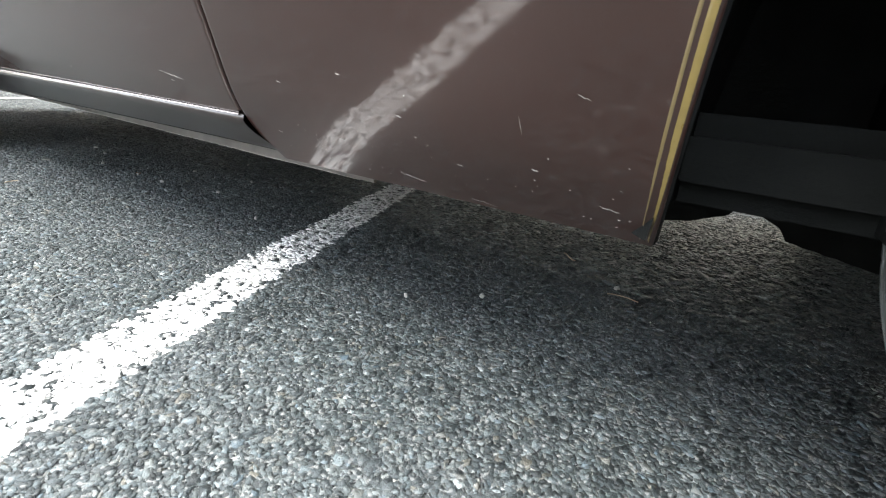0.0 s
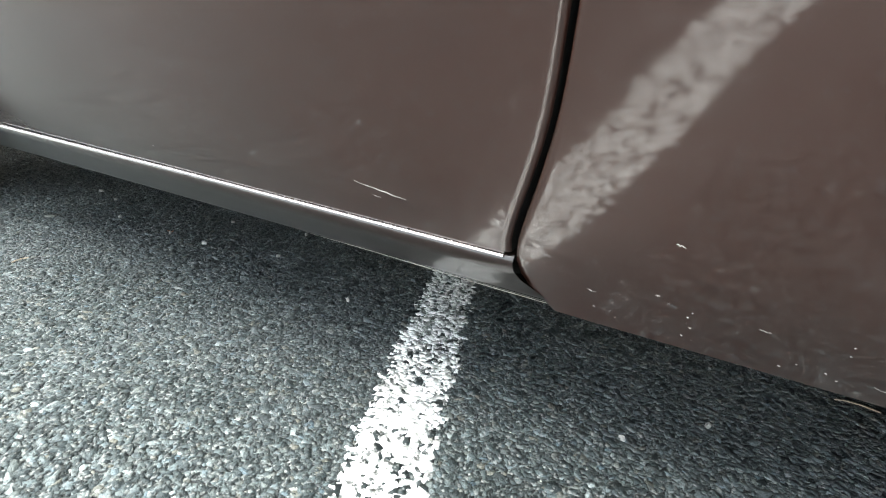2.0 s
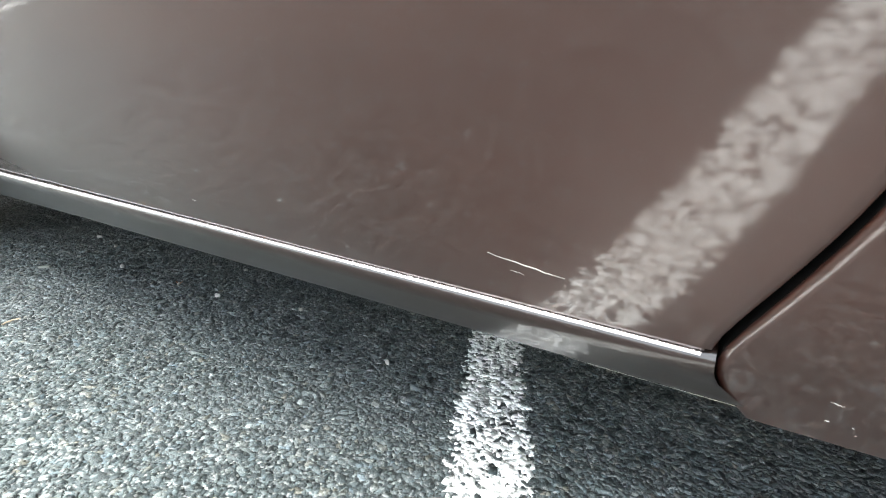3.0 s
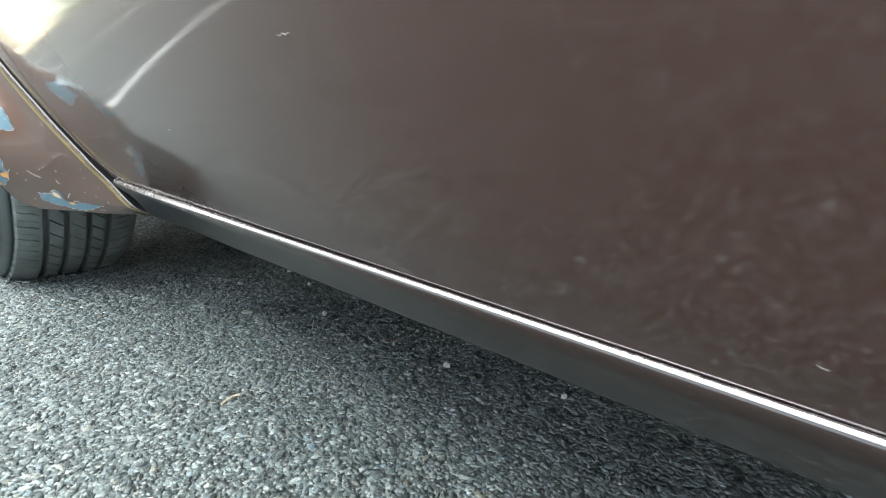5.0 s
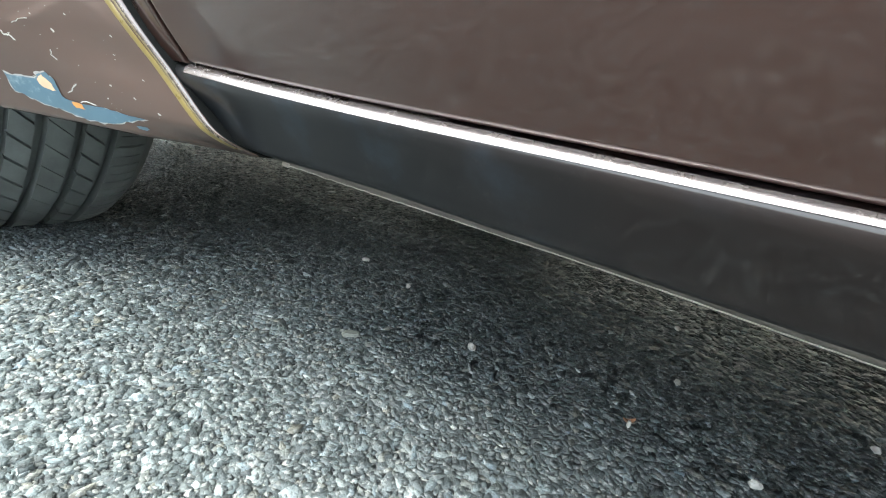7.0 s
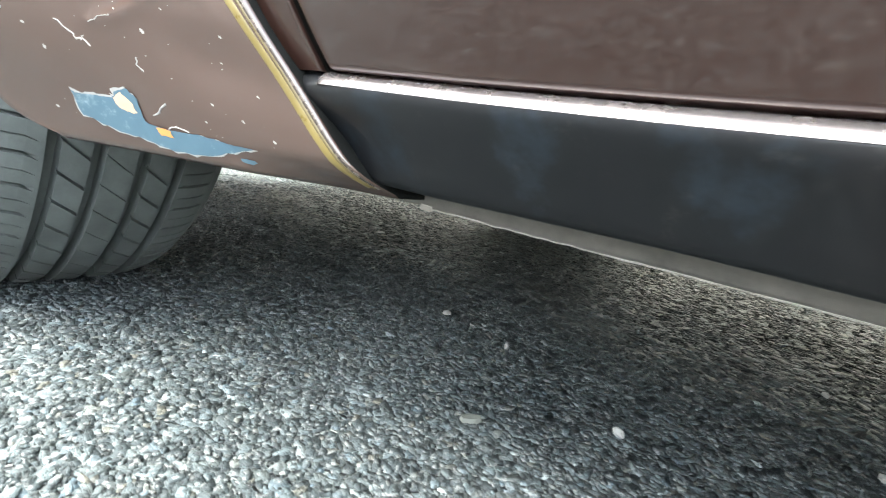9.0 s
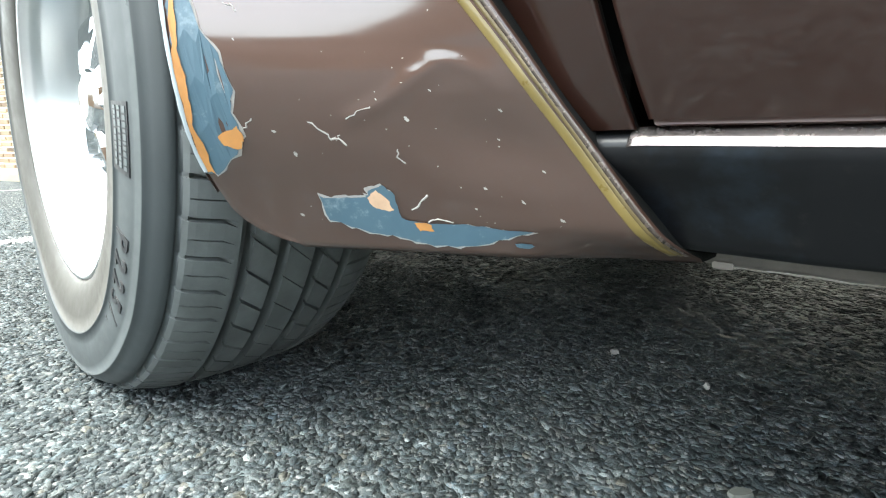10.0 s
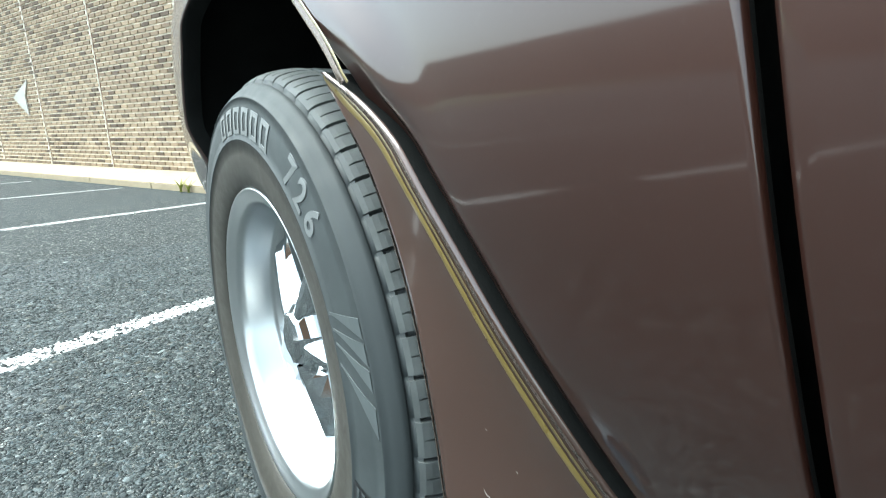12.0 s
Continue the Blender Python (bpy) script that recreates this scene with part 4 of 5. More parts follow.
for i, (z, v, a, b2) in enumerate(((.2791, .42, .0034, .014), (.2393, .266, .0022, .010), (.2459, .334, .0015, .009), (.2835, .153, .0016, .010), (.2614, .75, .0030, .012), (.2724, .779, .0016, .014),
                                   (.3144, .802, .0014, .006), (.2305, .205, .0020, .012), (.2349, .388, .0010, .006), (.2548, .164, .0014, .008), (.2923, .305, .0012, .006), (.2879, .468, .0009, .005),
                                   (.2283, .826, .0020, .012), (.27, .22, .0009, .008), (.42, .45, .0012, .012), (.44, .55, .0009, .01), (.3917, .61, .0022, .020), (.335, .86, .0010, .008))):
    ring = [(z + 0.42 * a * math.sin(t), v + 0.36 * b2 * math.cos(t)) for t in rows_between(0, 5.5, 7)]
    patch("stone_chip", ring, CHIP, 0.0005, flare, seed=50 + i, jag=0.18)


def crack(pts, wd, mat=CHIP, seed=0):
    rng = random.Random(seed)
    line = []
    for (z0, v0), (z1, v1) in zip(pts[:-1], pts[1:]):
        for k in range(4):
            f = k / 4
            line.append((z0 + (z1 - z0) * f + rng.uniform(-0.0006, 0.0006), share(z0, v0 + (v1 - v0) * f + rng.uniform(-0.004, 0.004))))
    ps = [flare_at(z, v) for z, v in line]
    ns = [flare_n(z, v) for z, v in line]
    ws = [wd * rng.uniform(0.35, 1.0) for _ in line]
    return part("paint_crack", ribbon("paint_crack", ps, ns, ws, 0.0004, mat), flare)


crack([(.2775, .680), (.2725, .655), (.2690, .640), (.2690, .620), (.2655, .610)], 0.0012, seed=1)
crack([(.2690, .630), (.2715, .612)], 0.0008, seed=2)
crack([(.2650, .488), (.2600, .500), (.2565, .488)], 0.0009, seed=3)
crack([(.2791, .578), (.2830, .52), (.2857, .48)], 0.0006, seed=4)
crack([(.2715, .86), (.2755, .842), (.2795, .818)], 0.0010, seed=5)
crack([(.2327, .545), (.2393, .50), (.2420, .478)], 0.0014, seed=6)
crack([(.2265, .530), (.2290, .500), (.2265, .46)], 0.0010, seed=7)
crack([(.331, .80), (.329, .775), (.327, .768)], 0.0009, seed=8)
crack([(.405, .74), (.400, .72), (.398, .69)], 0.0005, seed=9)

# gold lines round the front wheel opening
for off, wd, mat in ((0.0030, 0.0052, EDGE), (0.0088, 0.0022, GOLD)):
    pts, ns = [], []
    for z in rows_between(0.622, 0.8585, 46):
        x = arch_rear(z) + off
        pts.append(Vector((x, side_y(z, x) + brow(x, z), z)) + side_n(z) * 0.0006)
        ns.append(side_n(z))
    part("pinstripe", ribbon("pinstripe", pts, ns, wd, 0.0004, mat), flare, "gold pinstripe round the wheel opening")
# double gold line along the rear wheel opening
for off, wd, mat in ((0.0105, 0.0022, GOLD_DARK), (0.0045, 0.0048, GOLD)):
    pts, ns = [], []
    for z in rows_between(0.231, 0.62, 60):
        x = rear_arch_f(z) - off
        pts.append(Vector((x, side_y(z, x) + rolled_under(x, z), z)) + side_n(z) * 0.0005)
        ns.append(side_n(z))
    part("pinstripe", ribbon("pinstripe", pts, ns, wd, 0.0003, mat), car, "gold pinstripe along the rear wheel opening")


def bare_edge(x0, x1, place, seed):
    """Pale metal strip of uneven width that paints the light caught by a lower edge."""
    pts, ws = [], []
    for x in rows_between(x0, x1, 160):
        pts.append(place(x))
        ws.append(max(0.0003, 0.0010 + 0.0009 * noise.noise((x * 40, seed, 0))))
    part("bare_edge", ribbon("bare_edge", pts, [(0, -0.7, -0.7)] * len(pts), ws, 0.0004, EDGE_LIGHT), car, "pale metal strip painting the light caught by the flange's lower edge")


bare_edge(-1.27, -0.795, lambda x: Vector((x, 0.0872, flange_low(x) + 0.0002)), 1)
bare_edge(-0.78, 0.12, lambda x: Vector((x, 0.0872, flange_low(x) + 0.0002)), 4)


def scratch(name, x0, z0, x1, z1, wd, seed=0):
    rng = random.Random(seed)
    pts, ns, ws = [], [], []
    for i in range(9):
        f = i / 8
        x, z = x0 + (x1 - x0) * f, z0 + (z1 - z0) * f + rng.uniform(-0.0006, 0.0006)
        pts.append(Vector((x, side_y(z) + (rolled_under(x, z) if x > 0.05 else 0.0), z)) + side_n(z) * 0.0003)
        ns.append(side_n(z))
        ws.append(wd * rng.uniform(0.18, 0.48) * (0.3 + 0.7 * math.sin(math.pi * min(1, max(0.05, f)))))
    return part(name, ribbon(name, pts, ns, ws, 0.0003, SCRATCH), car)


part_scratches = [(-0.117, 0.311, -0.072, 0.304, 0.0022), (-0.104, 0.302, -0.096, 0.301, 0.0012), (0.224, 0.243, 0.252, 0.238, 0.0012), (0.367, 0.312, 0.368, 0.300, 0.0015),
                  (0.425, 0.253, 0.437, 0.251, 0.0018), (0.108, 0.3155, 0.113, 0.3145, 0.002), (0.196, 0.328, 0.2005, 0.327, 0.003), (0.371, 0.274, 0.377, 0.2735, 0.003),
                  (0.30, 0.2315, 0.33, 0.2275, 0.0012), (-0.62, 0.41, -0.608, 0.4095, 0.0011), (-0.86, 0.36, -0.855, 0.36, 0.0009), (-0.40, 0.30, -0.396, 0.2997, 0.0010),
                  (0.25, 0.30, 0.256, 0.299, 0.002), (0.30, 0.265, 0.305, 0.2645, 0.0015), (0.16, 0.268, 0.166, 0.267, 0.0015), (0.06, 0.262, 0.066, 0.2612, 0.0018), (0.41, 0.33, 0.418, 0.327, 0.0016)]
for i, s in enumerate(part_scratches):
    scratch("scratch", *s, seed=i)


def specks_on(parent, count, size, seed, label, spot):
    """Tiny pale flecks of dried dirt that lie on a panel; spot gives a place and the outward direction there."""
    rng = random.Random(seed)
    verts, faces = [], []
    for k in range(count):
        c, n = spot(rng)
        r = size * rng.uniform(0.35, 1.0)
        side = Vector((1, 0, 0)).cross(n).normalized()
        ahead = n.cross(side).normalized()
        o = len(verts)
        for i in range(5):
            a = 6.283 * i / 5
            verts.append(c + n * 0.0004 + ahead * r * rng.uniform(0.6, 1.6) * math.cos(a) + side * r * rng.uniform(0.5, 1.0) * math.sin(a))
        faces.append(tuple(range(o, o + 5)))
    ob = part("dirt_specks", mesh_from("dirt_specks", verts, faces, SCRATCH, False), parent)
    tagged(ob, label, kind="stuff")


def on_quarter(rng):
    x, z = rng.uniform(0.06, 0.45), 0.236 + 0.09 * rng.random() * rng.random()
    return Vector((x, side_y(z) + rolled_under(x, z), z)), side_n(z)


def on_flare(rng):
    z, v = 0.224 + 0.12 * rng.random() ** 1.5, rng.uniform(0.12, 0.84)
    return flare_at(z, v), flare_n(z, v)


specks_on(car, 46, 0.0009, 12, "pale specks of dried dirt on the paint", on_quarter)
specks_on(car, 36, 0.0005, 15, "pale specks of dried dirt on the flare", on_flare)


# ---------------------------------------------------------------- wheels
def lathe(name, prof, segs, mat, shape=None, steps=None, lean=None):
    """Turn (radius, depth) round the wheel's axle; depth runs towards the car. steps: uneven shares within a repeat."""
    verts = []
    for i in range(segs):
        m = len(steps) if steps else 1
        t = 2 * math.pi * ((i // m) + (steps[i % m] if steps else 0.0)) * m / segs
        for j, (r, d) in enumerate(prof):
            rr = r + (shape(i, j, r, d) if shape else 0.0)
            tt = t + (lean(d) if lean else 0.0)
            verts.append((rr * math.sin(tt), d, rr * math.cos(tt)))
    return mesh_from(name, verts, [f[::-1] for f in grid_faces(segs, len(prof), True)], mat)


TYRE_SIDE = [(0.2035, 0.006), (0.206, -0.001), (0.210, -0.0045), (0.225, -0.0085), (0.245, -0.0115), (0.2615, -0.0125), (0.2618, -0.0136), (0.2634, -0.0136), (0.2638, -0.0125),
             (0.275, -0.0124), (0.287, -0.0117), (0.298, -0.0101), (0.308, -0.0072), (0.3083, -0.0083), (0.3100, -0.0076), (0.3104, -0.0058), (0.316, -0.0022), (0.3215, 0.0038),
             (0.3248, 0.0088), (0.3236, 0.0104), (0.3222, 0.0116), (0.3285, 0.0128), (0.3325, 0.0160)]
TREAD = [(0.3352, 0.0205), (0.3385, 0.0290), (0.3412, 0.0393), (0.3428, 0.0489), (0.3432, 0.0520), (0.3300, 0.0532), (0.3300, 0.0622), (0.3436, 0.0629), (0.3445, 0.0731), (0.3448, 0.0852),
         (0.3310, 0.0864), (0.3310, 0.0955), (0.3450, 0.0967), (0.3452, 0.1094), (0.3452, 0.1227), (0.3310, 0.1240), (0.3310, 0.1330), (0.3448, 0.1342), (0.3445, 0.1469), (0.3436, 0.1572),
         (0.3300, 0.1584), (0.3300, 0.1669), (0.3432, 0.1681), (0.3415, 0.1832), (0.3385, 0.1953), (0.3330, 0.2074), (0.3150, 0.2256), (0.2700, 0.2377), (0.2150, 0.2195)]
NS = len(TYRE_SIDE)


SLITS = (0.0, 0.012, 0.115, 0.127, 0.55, 0.560, 0.590, 0.600)


def tread_shape(i, j, r, d):
    """Narrow lateral slits across the shoulder ribs and short sipes in the middle ones."""
    s = i % 8
    if j < NS:
        return -0.0020 if (s in (1, 2) and r > 0.3265) else 0.0
    if r < 0.338 and 0.0514 < d < 0.1772:
        return 0.0
    if d < 0.0489 or 0.1711 < d < 0.2014:
        return -0.0080 if s in (1, 2) else (-0.0028 if s in (5, 6) else 0.0)
    if 0.0622 < d < 0.0860 or 0.1330 < d < 0.1578:
        return -0.0060 if s in (1, 2) else 0.0
    if 0.0960 < d < 0.1232:
        return -0.0025 if s in (5, 6) else 0.0
    return 0.0


def tread_lean(d):
    """The slits slant across the middle ribs."""
    return 2.4 * min(0.115, max(0.0, d - 0.045))


def settle(me):
    """The tyre stands on a flat foot and bulges a little above it."""
    for v in me.vertices:
        low = min(1.0, max(0.0, (-0.20 - v.co.z) / 0.10))
        if v.co.y < 0.02:
            v.co.y -= 0.006 * low
        v.co.z = max(v.co.z, -0.3168)
    return me


def wall_depth(r):
    """Depth of the tyre's outer sidewall at a radius."""
    return float(np.interp(r, [0.264, 0.275, 0.287, 0.298, 0.308], [-0.0125, -0.0124, -0.0117, -0.0101, -0.0072]))


def arc_text(text, start, pitch, radius, size, mat, name, parent, depth):
    """Raised characters set round the sidewall; angles clockwise from the top as seen from outside."""
    for k, ch in enumerate(text):
        if ch == " ":
            continue
        cu = bpy.data.curves.new(name, "FONT")
        cu.body, cu.size, cu.extrude, cu.align_x, cu.align_y = ch, size, 0.0010, "CENTER", "CENTER"
        cu.offset = size * 0.020
        tmp = bpy.data.objects.new(name, cu)
        me = bpy.data.meshes.new_from_object(tmp)
        bpy.data.objects.remove(tmp)
        a = radians(start + pitch * k)
        me.transform(Matrix.Translation((radius * math.sin(a), depth, radius * math.cos(a))) @ Matrix.Rotation(a, 4, "Y") @ Matrix.Rotation(radians(90), 4, "X"))
        for v in me.vertices:
            proud = (0.0014 if name == "grade_text" else 0.0010) if v.co.y < depth else -0.0006
            v.co.y = wall_depth(math.hypot(v.co.x, v.co.z)) - proud
        me.materials.clear()
        me.materials.append(mat)
        part(name, me, parent)


def arc_bar(a0, a1, r0, r1, mat, name, parent, depth, steps=8, thick=0.0008):
    verts = []
    rs = rows_between(r0, r1, 5)
    for t in rows_between(radians(a0), radians(a1), steps):
        ring = [(r0, wall_depth(r0) + 0.001)] + [(r, wall_depth(r) - thick) for r in rs] + [(r1, wall_depth(r1) + 0.001)]
        for r, d in ring:
            verts.append((r * math.sin(t), d, r * math.cos(t)))
    return part(name, mesh_from(name, verts, [f[::-1] for f in grid_faces(steps + 1, 8)], mat, False), parent)


def build_wheel(name, label, detailed):
    wheel = new(name)
    wheel.parent = car
    wheel["label"] = label
    tyre = part("tyre", settle(lathe("tyre", TYRE_SIDE + TREAD, 504, RUBBER, tread_shape, SLITS, tread_lean)), wheel, "black radial tyre with dusty grooved tread")
    tyre.data.materials.append(RUBBER_SIDE)
    tyre.data.materials.append(RUBBER_BEAD)
    n = NS + len(TREAD) - 1
    idx = [2 if (p % n) < 5 else 1 if (p % n) < NS - 2 else 0 for p in range(len(tyre.data.polygons))]
    tyre.data.polygons.foreach_set("material_index", idx)
    tyre.data.polygons.foreach_set("use_smooth", [bool(k) for k in idx])
    rim = [(0.150, 0.0745), (0.1660, 0.0725), (0.1700, 0.0690), (0.1715, 0.0630), (0.1740, 0.0605), (0.1775, 0.0590), (0.1790, 0.0560), (0.1825, 0.0200), (0.1845, 0.0115), (0.1865, 0.0078), (0.1885, 0.0062),
           (0.1915, 0.0048), (0.1985, 0.0004), (0.2020, -0.0022), (0.2040, -0.0026), (0.2055, -0.0006), (0.2055, 0.004), (0.2035, 0.009)]
    part("rim", lathe("rim", rim, 160, ALLOY), wheel, "polished deep-dish aluminium rim")
    part("brake_drum", lathe("brake_drum", [(0.0, 0.125), (0.12, 0.125), (0.158, 0.13), (0.165, 0.10)], 48, UNDERSEAL_AND_SHADE), wheel)
    part("wheel_centre", lathe("wheel_centre", [(0.030, 0.068), (0.060, 0.067), (0.100, 0.0665), (0.140, 0.0690), (0.1620, 0.0715), (0.1680, 0.0735)], 80, CAST), wheel, "dull grey cast wheel centre")
    cap = part("hub_cap", lathe("hub_cap", [(0.0, 0.0235), (0.022, 0.0240), (0.0340, 0.0270), (0.0365, 0.0320), (0.0480, 0.0380), (0.0560, 0.0460), (0.0600, 0.0570), (0.0615, 0.0700)], 10, CHROME), wheel, "faceted chrome centre cap")
    cap.data.polygons.foreach_set("use_smooth", [False] * len(cap.data.polygons))
    for k in range(5):
        a = 2 * math.pi * k / 5 - 0.87
        verts = []
        for f, half, ridge in ((0.038, 0.026, 0.030), (0.056, 0.027, 0.032), (0.085, 0.031, 0.037), (0.115, 0.038, 0.043), (0.140, 0.046, 0.048), (0.152, 0.049, 0.0525), (0.1590, 0.048, 0.060), (0.1625, 0.046, 0.0715)):
            for q, d in ((-1.0, 0.071), (-0.92, max(ridge, 0.060)), (-0.55, ridge + 0.010), (-0.16, ridge), (0.16, ridge), (0.55, ridge + 0.010), (0.92, max(ridge, 0.060)), (1.0, 0.071)):
                x, z = q * half, f
                verts.append((x * math.cos(a) + z * math.sin(a), d, -x * math.sin(a) + z * math.cos(a)))
        part("spoke", mesh_from("spoke", verts, grid_faces(8, 8), CHROME, False), wheel, "broad chrome spoke")
    if detailed:
        for k in range(6):
            a0 = -15.6 + 6.7 * k
            arc_bar(a0, a0 + 1.2, 0.2690, 0.2985, RUBBER_MARK, "sidewall_mark", wheel, -0.0134, 2)
            arc_bar(a0 + 3.5, a0 + 4.7, 0.2690, 0.2985, RUBBER_MARK, "sidewall_mark", wheel, -0.0134, 2)
            arc_bar(a0 + 1.2, a0 + 3.5, 0.2935, 0.2985, RUBBER_MARK, "sidewall_mark", wheel, -0.0134, 2)
            arc_bar(a0 + 1.2, a0 + 3.5, 0.2690, 0.2735, RUBBER_MARK, "sidewall_mark", wheel, -0.0134, 2)
        arc_text("726", 35.0, 5.9, 0.2835, 0.042, RUBBER_MARK, "raised_number", wheel, -0.0132)
        arc_text("P225/70R15", 117.0, 4.7, 0.2815, 0.030, RUBBER_DARK, "size_marking", wheel, -0.0130)
        arc_bar(95.0, 105.5, 0.266, 0.295, RUBBER_DARK, "grade_panel", wheel, -0.0128)
        rng = random.Random(4)
        for row in range(3):
            a0 = 95.6
            while a0 < 104.4:
                a1 = a0 + rng.uniform(0.35, 1.0)
                arc_bar(a0, a1, 0.2715 + 0.0085 * row, 0.2760 + 0.0085 * row, RUBBER_FIN, "small_marking", wheel, 0, 1, 0.0014)
                a0 = a1 + rng.uniform(0.18, 0.35)
        for root, a0, a1 in ((62.6, 65.2, 68.4), (65.6, 69.0, 72.3), (68.2, 73.0, 76.2), (72.0, 78.5, 83.5)):
            verts = []
            for f in rows_between(0, 1, 12):
                r = 0.2645 + 0.0425 * f
                m0, m1 = radians(root + (a0 - root) * f), radians(root + 0.5 + (a1 - root - 0.5) * f ** 1.3)
                top = wall_depth(r) - 0.0008
                for t, d in ((m0, top + 0.002), (m0, top), (m1, top), (m1, top + 0.002)):
                    verts.append((r * math.sin(t), d, r * math.cos(t)))
            part("sidewall_fin", mesh_from("sidewall_fin", verts, [q[::-1] for q in grid_faces(13, 4)], RUBBER_FIN, False), wheel)
    return wheel


wheel = build_wheel("front_wheel", "front wheel with polished deep-dish rim and dusty radial tyre", True)
wheel.matrix_basis = Matrix.Translation((-1.911, -0.117, 0.3228)) @ Matrix.Rotation(radians(1.7), 4, "Z") @ Matrix.Scale(1.018, 4)
rear = build_wheel("rear_wheel", "rear wheel with polished deep-dish rim", False)
rear.matrix_basis = Matrix.Translation((0.944, -0.06, 0.3228)) @ Matrix.Scale(1.018, 4)
for w0, x in ((rear, -1.911), (rear, 0.955)):
    far = copy_thing(w0, Matrix.Translation((x, 2 * CENTRE_Y + 0.10, 0.3228)) @ Matrix.Rotation(radians(180), 4, "Z"))

# ---------------------------------------------------------------- small things on the ground
def pebble(x, y, r, h, seed):
    rng = random.Random(seed)
    bm = bmesh.new()
    bmesh.ops.create_icosphere(bm, subdivisions=2, radius=1.0)
    for v in bm.verts:
        v.co *= 1 + rng.uniform(-0.16, 0.16)
    bmesh.ops.transform(bm, matrix=Matrix.Translation((x, y, 0.0022 + h * 0.5)) @ Matrix.Rotation(rng.uniform(0, 3), 4, "Z") @ Matrix.Diagonal((r, r * 0.65, h, 1)), verts=bm.verts)
    ob = new("pebble", bm_mesh("pebble", bm, PEBBLE, False))
    return tagged(ob, "small pale loose pebble lying on asphalt", "pebble", group="loose pebbles")


for i, (x, y, r) in enumerate(((-1.159, 0.301, 0.008), (-0.846, 0.321, 0.007), (-1.460, 0.399, 0.008), (-1.338, 0.379, 0.006), (-0.962, 0.312, 0.004), (-0.666, 0.376, 0.005), (-0.404, 0.307, 0.006),
                               (-0.987, 0.689, 0.007), (-0.737, 0.528, 0.006), (0.097, 0.231, 0.005), (0.187, 0.326, 0.006), (0.354, 0.557, 0.007), (-0.944, 0.470, 0.007))):
    pebble(x, y, r * 0.9, 0.0045, i)


def set_stone(x, y, r, turn, seed):
    """A worn flat stone set into the asphalt."""
    rng = random.Random(seed)
    bm = bmesh.new()
    bmesh.ops.create_cone(bm, cap_ends=True, segments=11, radius1=1.0, radius2=0.78, depth=1.0)
    for v in bm.verts:
        k = 1 + rng.uniform(-0.12, 0.12)
        v.co.x, v.co.y = v.co.x * k, v.co.y * k
    bmesh.ops.transform(bm, matrix=Matrix.Translation((x, y, 0.0025)) @ Matrix.Rotation(turn, 4, "Z") @ Matrix.Diagonal((r, r * 0.5, 0.006, 1)), verts=bm.verts)
    ob = new("set_stone", bm_mesh("set_stone", bm, FLAT_STONE, False))
    return tagged(ob, "worn flat grey stone set in the asphalt", "stone")


set_stone(-1.266, 0.194, 0.013, 0.9, 2)



def dry_leaf(x, y, size, turn, seed):
    """A curled fallen leaf: two halves folded along the midrib."""
    rng = random.Random(seed)
    verts = []
    for i in range(7):
        f = i / 6
        w = size * 0.30 * math.sin(math.pi * (0.06 + 0.88 * f)) * rng.uniform(0.8, 1.1)
        for s in (-1, 0, 1):
            verts.append((size * (f - 0.5), s * w, 0.0042 + 0.0025 * abs(s) + 0.004 * (f - 0.5) ** 2 * 4))
    ob = new("fallen_leaf", mesh_from("fallen_leaf", verts, grid_faces(7, 3), LEAF))
    ob.matrix_world = pose(x, y, 0, 0, 0, turn)
    return tagged(ob, "small dry orange leaf lying on asphalt", "leaf", group="fallen leaves")


for x, y, s, r, k in ((-0.963, 0.314, 0.014, 40, 1), (-2.02, -0.42, 0.014, 70, 3)):
    dry_leaf(x, y, s, r, k)


def twig(x, y, length, turn, seed):
    rng = random.Random(seed)
    pts, ns = [], []
    for i in range(7):
        f = i / 6 - 0.5
        pts.append((f * length, 0.12 * length * math.sin(4 * f + seed) + rng.uniform(-0.001, 0.001), 0.0036))
        ns.append((0, 0, 1))
    ob = new("twig", ribbon("twig", pts, ns, 0.0022, 0.0016, TWIG))
    ob.matrix_world = pose(x, y, 0, 0, 0, turn)
    return tagged(ob, "thin dry bent twig lying on asphalt", "twig", group="dry twigs")


for x, y, s, r, k in ((-0.984, 0.034, 0.030, 100, 1), (0.374, 0.519, 0.055, 10, 2), (0.220, 0.668, 0.05, 150, 3)):
    twig(x, y, s, r, k)


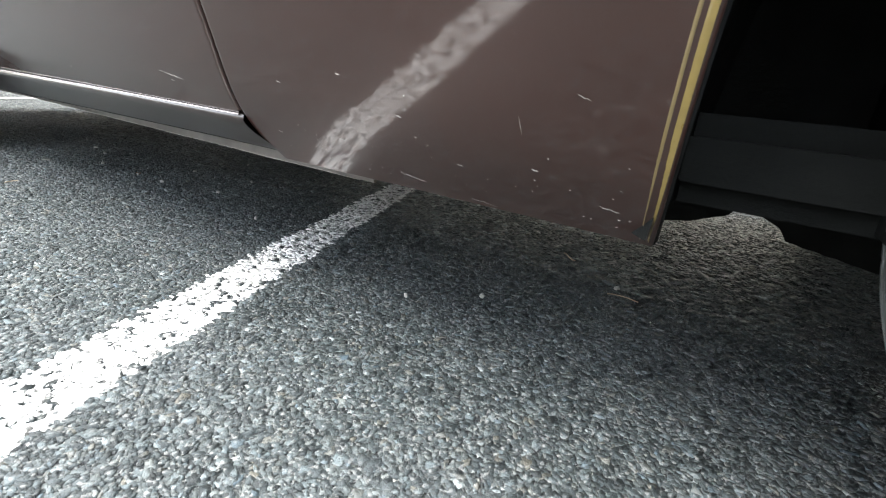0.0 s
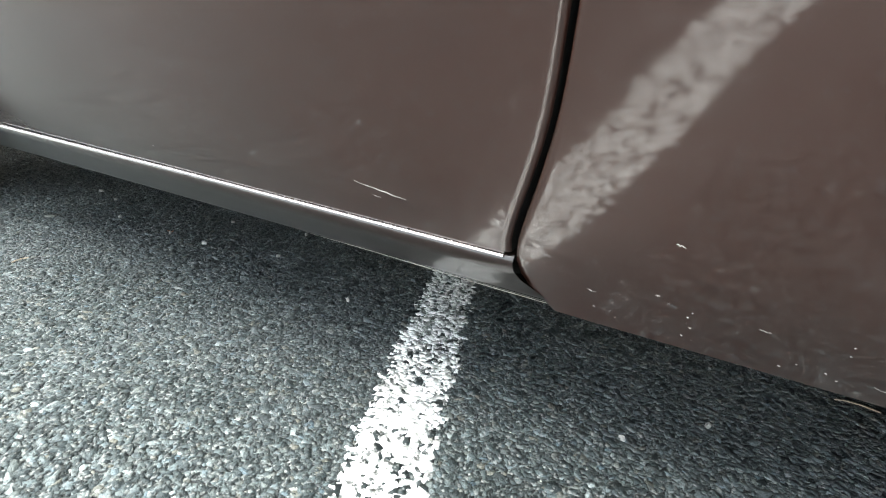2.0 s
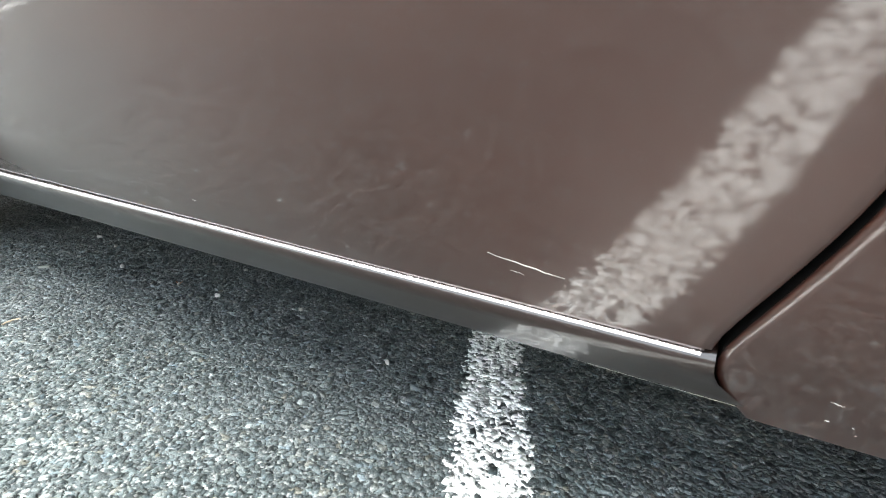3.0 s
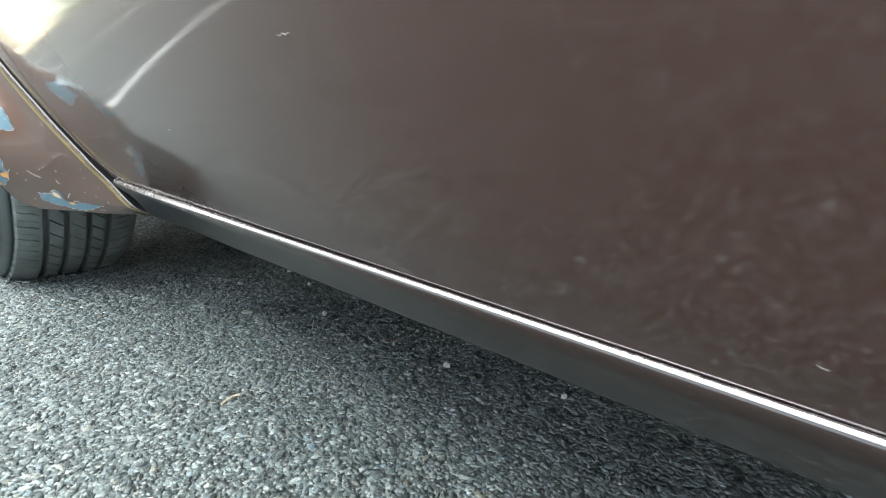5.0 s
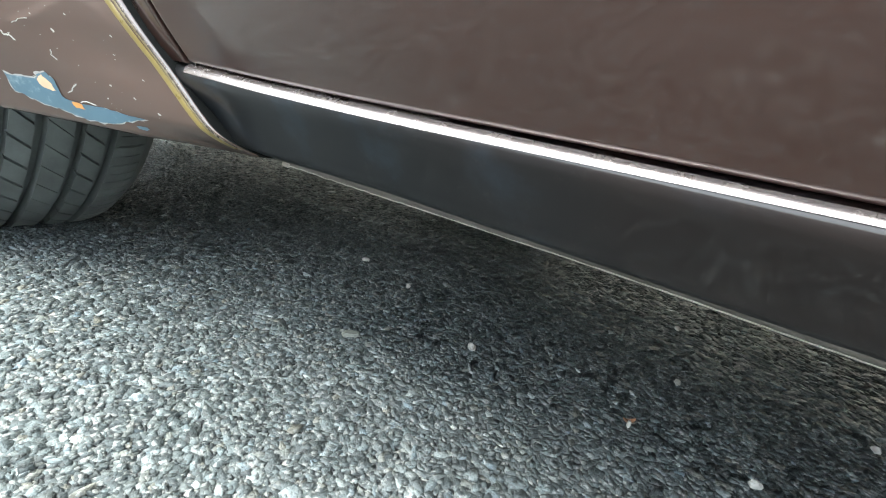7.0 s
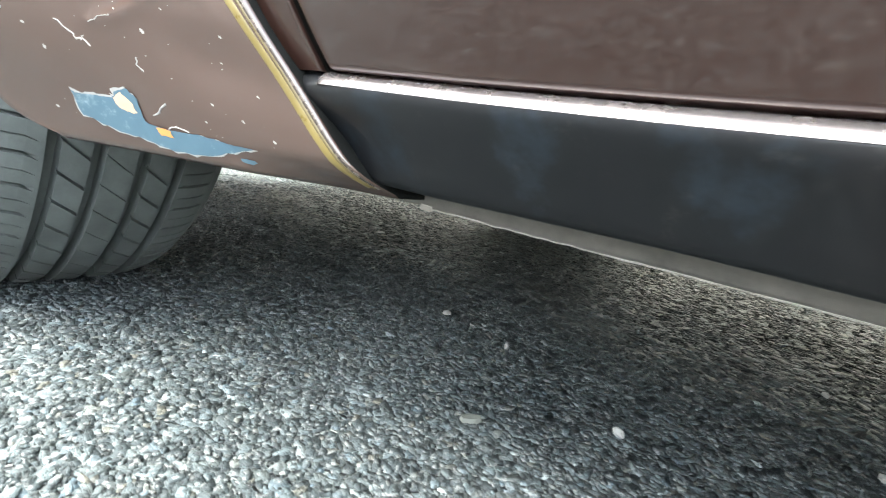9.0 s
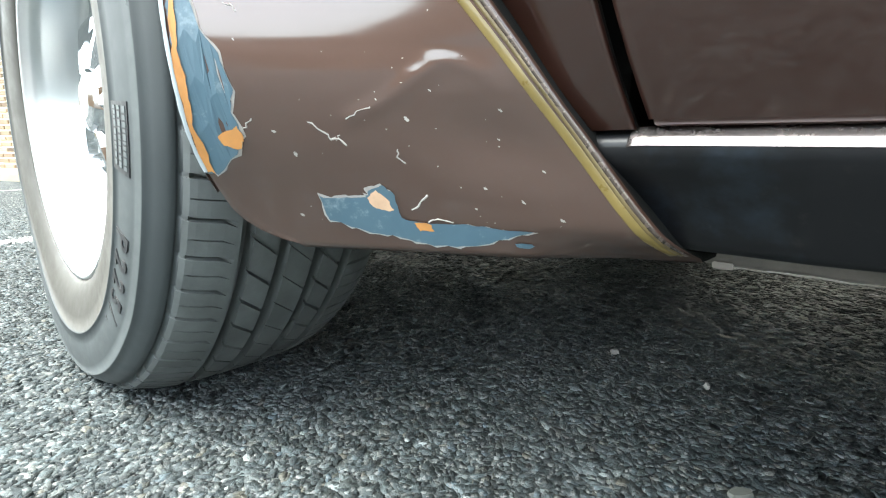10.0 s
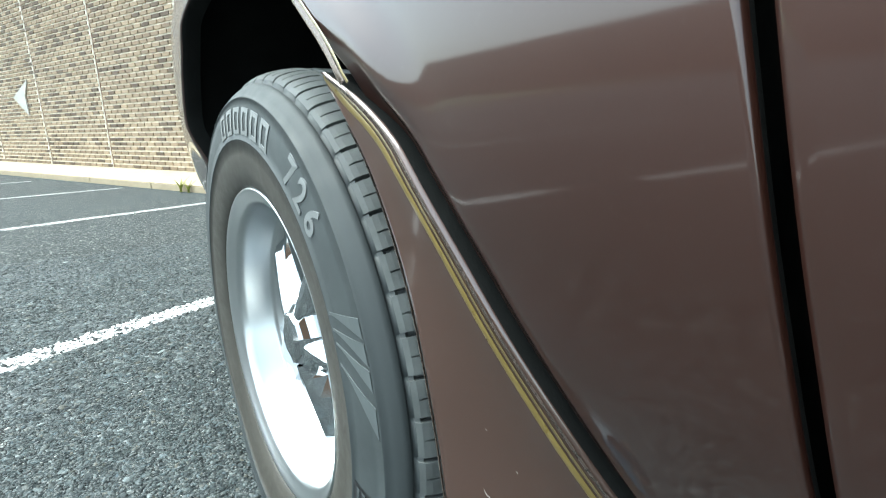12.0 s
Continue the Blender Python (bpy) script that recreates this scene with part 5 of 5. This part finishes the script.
def weed(x, y, seed):
    """A tuft of narrow blades that grows out of the kerb's foot."""
    rng = random.Random(seed)
    root = new("weed")
    root.location = (x, y, 0)
    for k in range(16):
        a, lean, h = rng.uniform(0, 6.28), rng.uniform(0.2, 0.9), rng.uniform(0.07, 0.17)
        verts = []
        for i in range(5):
            f = i / 4
            w = 0.012 * (1 - f) + 0.001
            out = lean * h * f * f
            for s in (-1, 1):
                verts.append((math.cos(a) * out - math.sin(a) * w * s, math.sin(a) * out + math.cos(a) * w * s, h * f))
        part("blade", mesh_from("blade", verts, grid_faces(5, 2), WEED), root)
    return tagged(root, "yellow-green weed growing at the foot of the kerb", "weed", group="weeds")


weed(-7.03, 0.42, 1)
weed(-7.14, 0.36, 2)

# white arrow painted on a plate on the wall
arrow = new("wall_arrow", mesh_from("wall_arrow", [(x, y, z) for y in (-0.034, -0.018) for x, z in ((-3.62, 1.40), (-2.80, 1.70), (-3.03, 1.40), (-3.02, 1.03))],
            [(0, 1, 2, 3), (7, 6, 5, 4), (0, 4, 5, 1), (1, 5, 6, 2), (2, 6, 7, 3), (3, 7, 4, 0)], WHITE_SIGN, False))
arrow.matrix_world = WALL_M
tagged(arrow, "white arrow-shaped sign on the brick wall", "sign")

# bricks of the wall
def near_brick(p):
    return p[0] > 0.15 and p[1] < 2.4


places = brick_places()
singles = [p for p in places if near_brick(p)][:300]
chosen = set(singles)
brick_mesh = bm_mesh("brick", brick_geo(0, 0, 1.0), BRICK)
for s, z, wd in singles:
    ob = part("brick", brick_mesh, wall)
    ob.matrix_basis = Matrix.Translation((s, 0, z)) @ Matrix.Diagonal((wd, 1, 1, 1))
verts, faces = [], []
for s, z, wd in places:
    if (s, z, wd) in chosen:
        continue
    o = len(verts)
    for x in (s - wd / 2, s + wd / 2):
        for y in (-0.016, 0.008):
            for h in (z - BH / 2, z + BH / 2):
                verts.append((x, y, h))
    faces += [(o + a, o + b2, o + c, o + d) for a, b2, c, d in ((0, 1, 5, 4), (0, 2, 3, 1), (4, 5, 7, 6), (1, 3, 7, 5), (0, 4, 6, 2))]
rest = part("brickwork", mesh_from("brickwork", verts, faces, BRICK, False), wall)
tagged(rest, "upper courses of tan brick", kind="stuff")
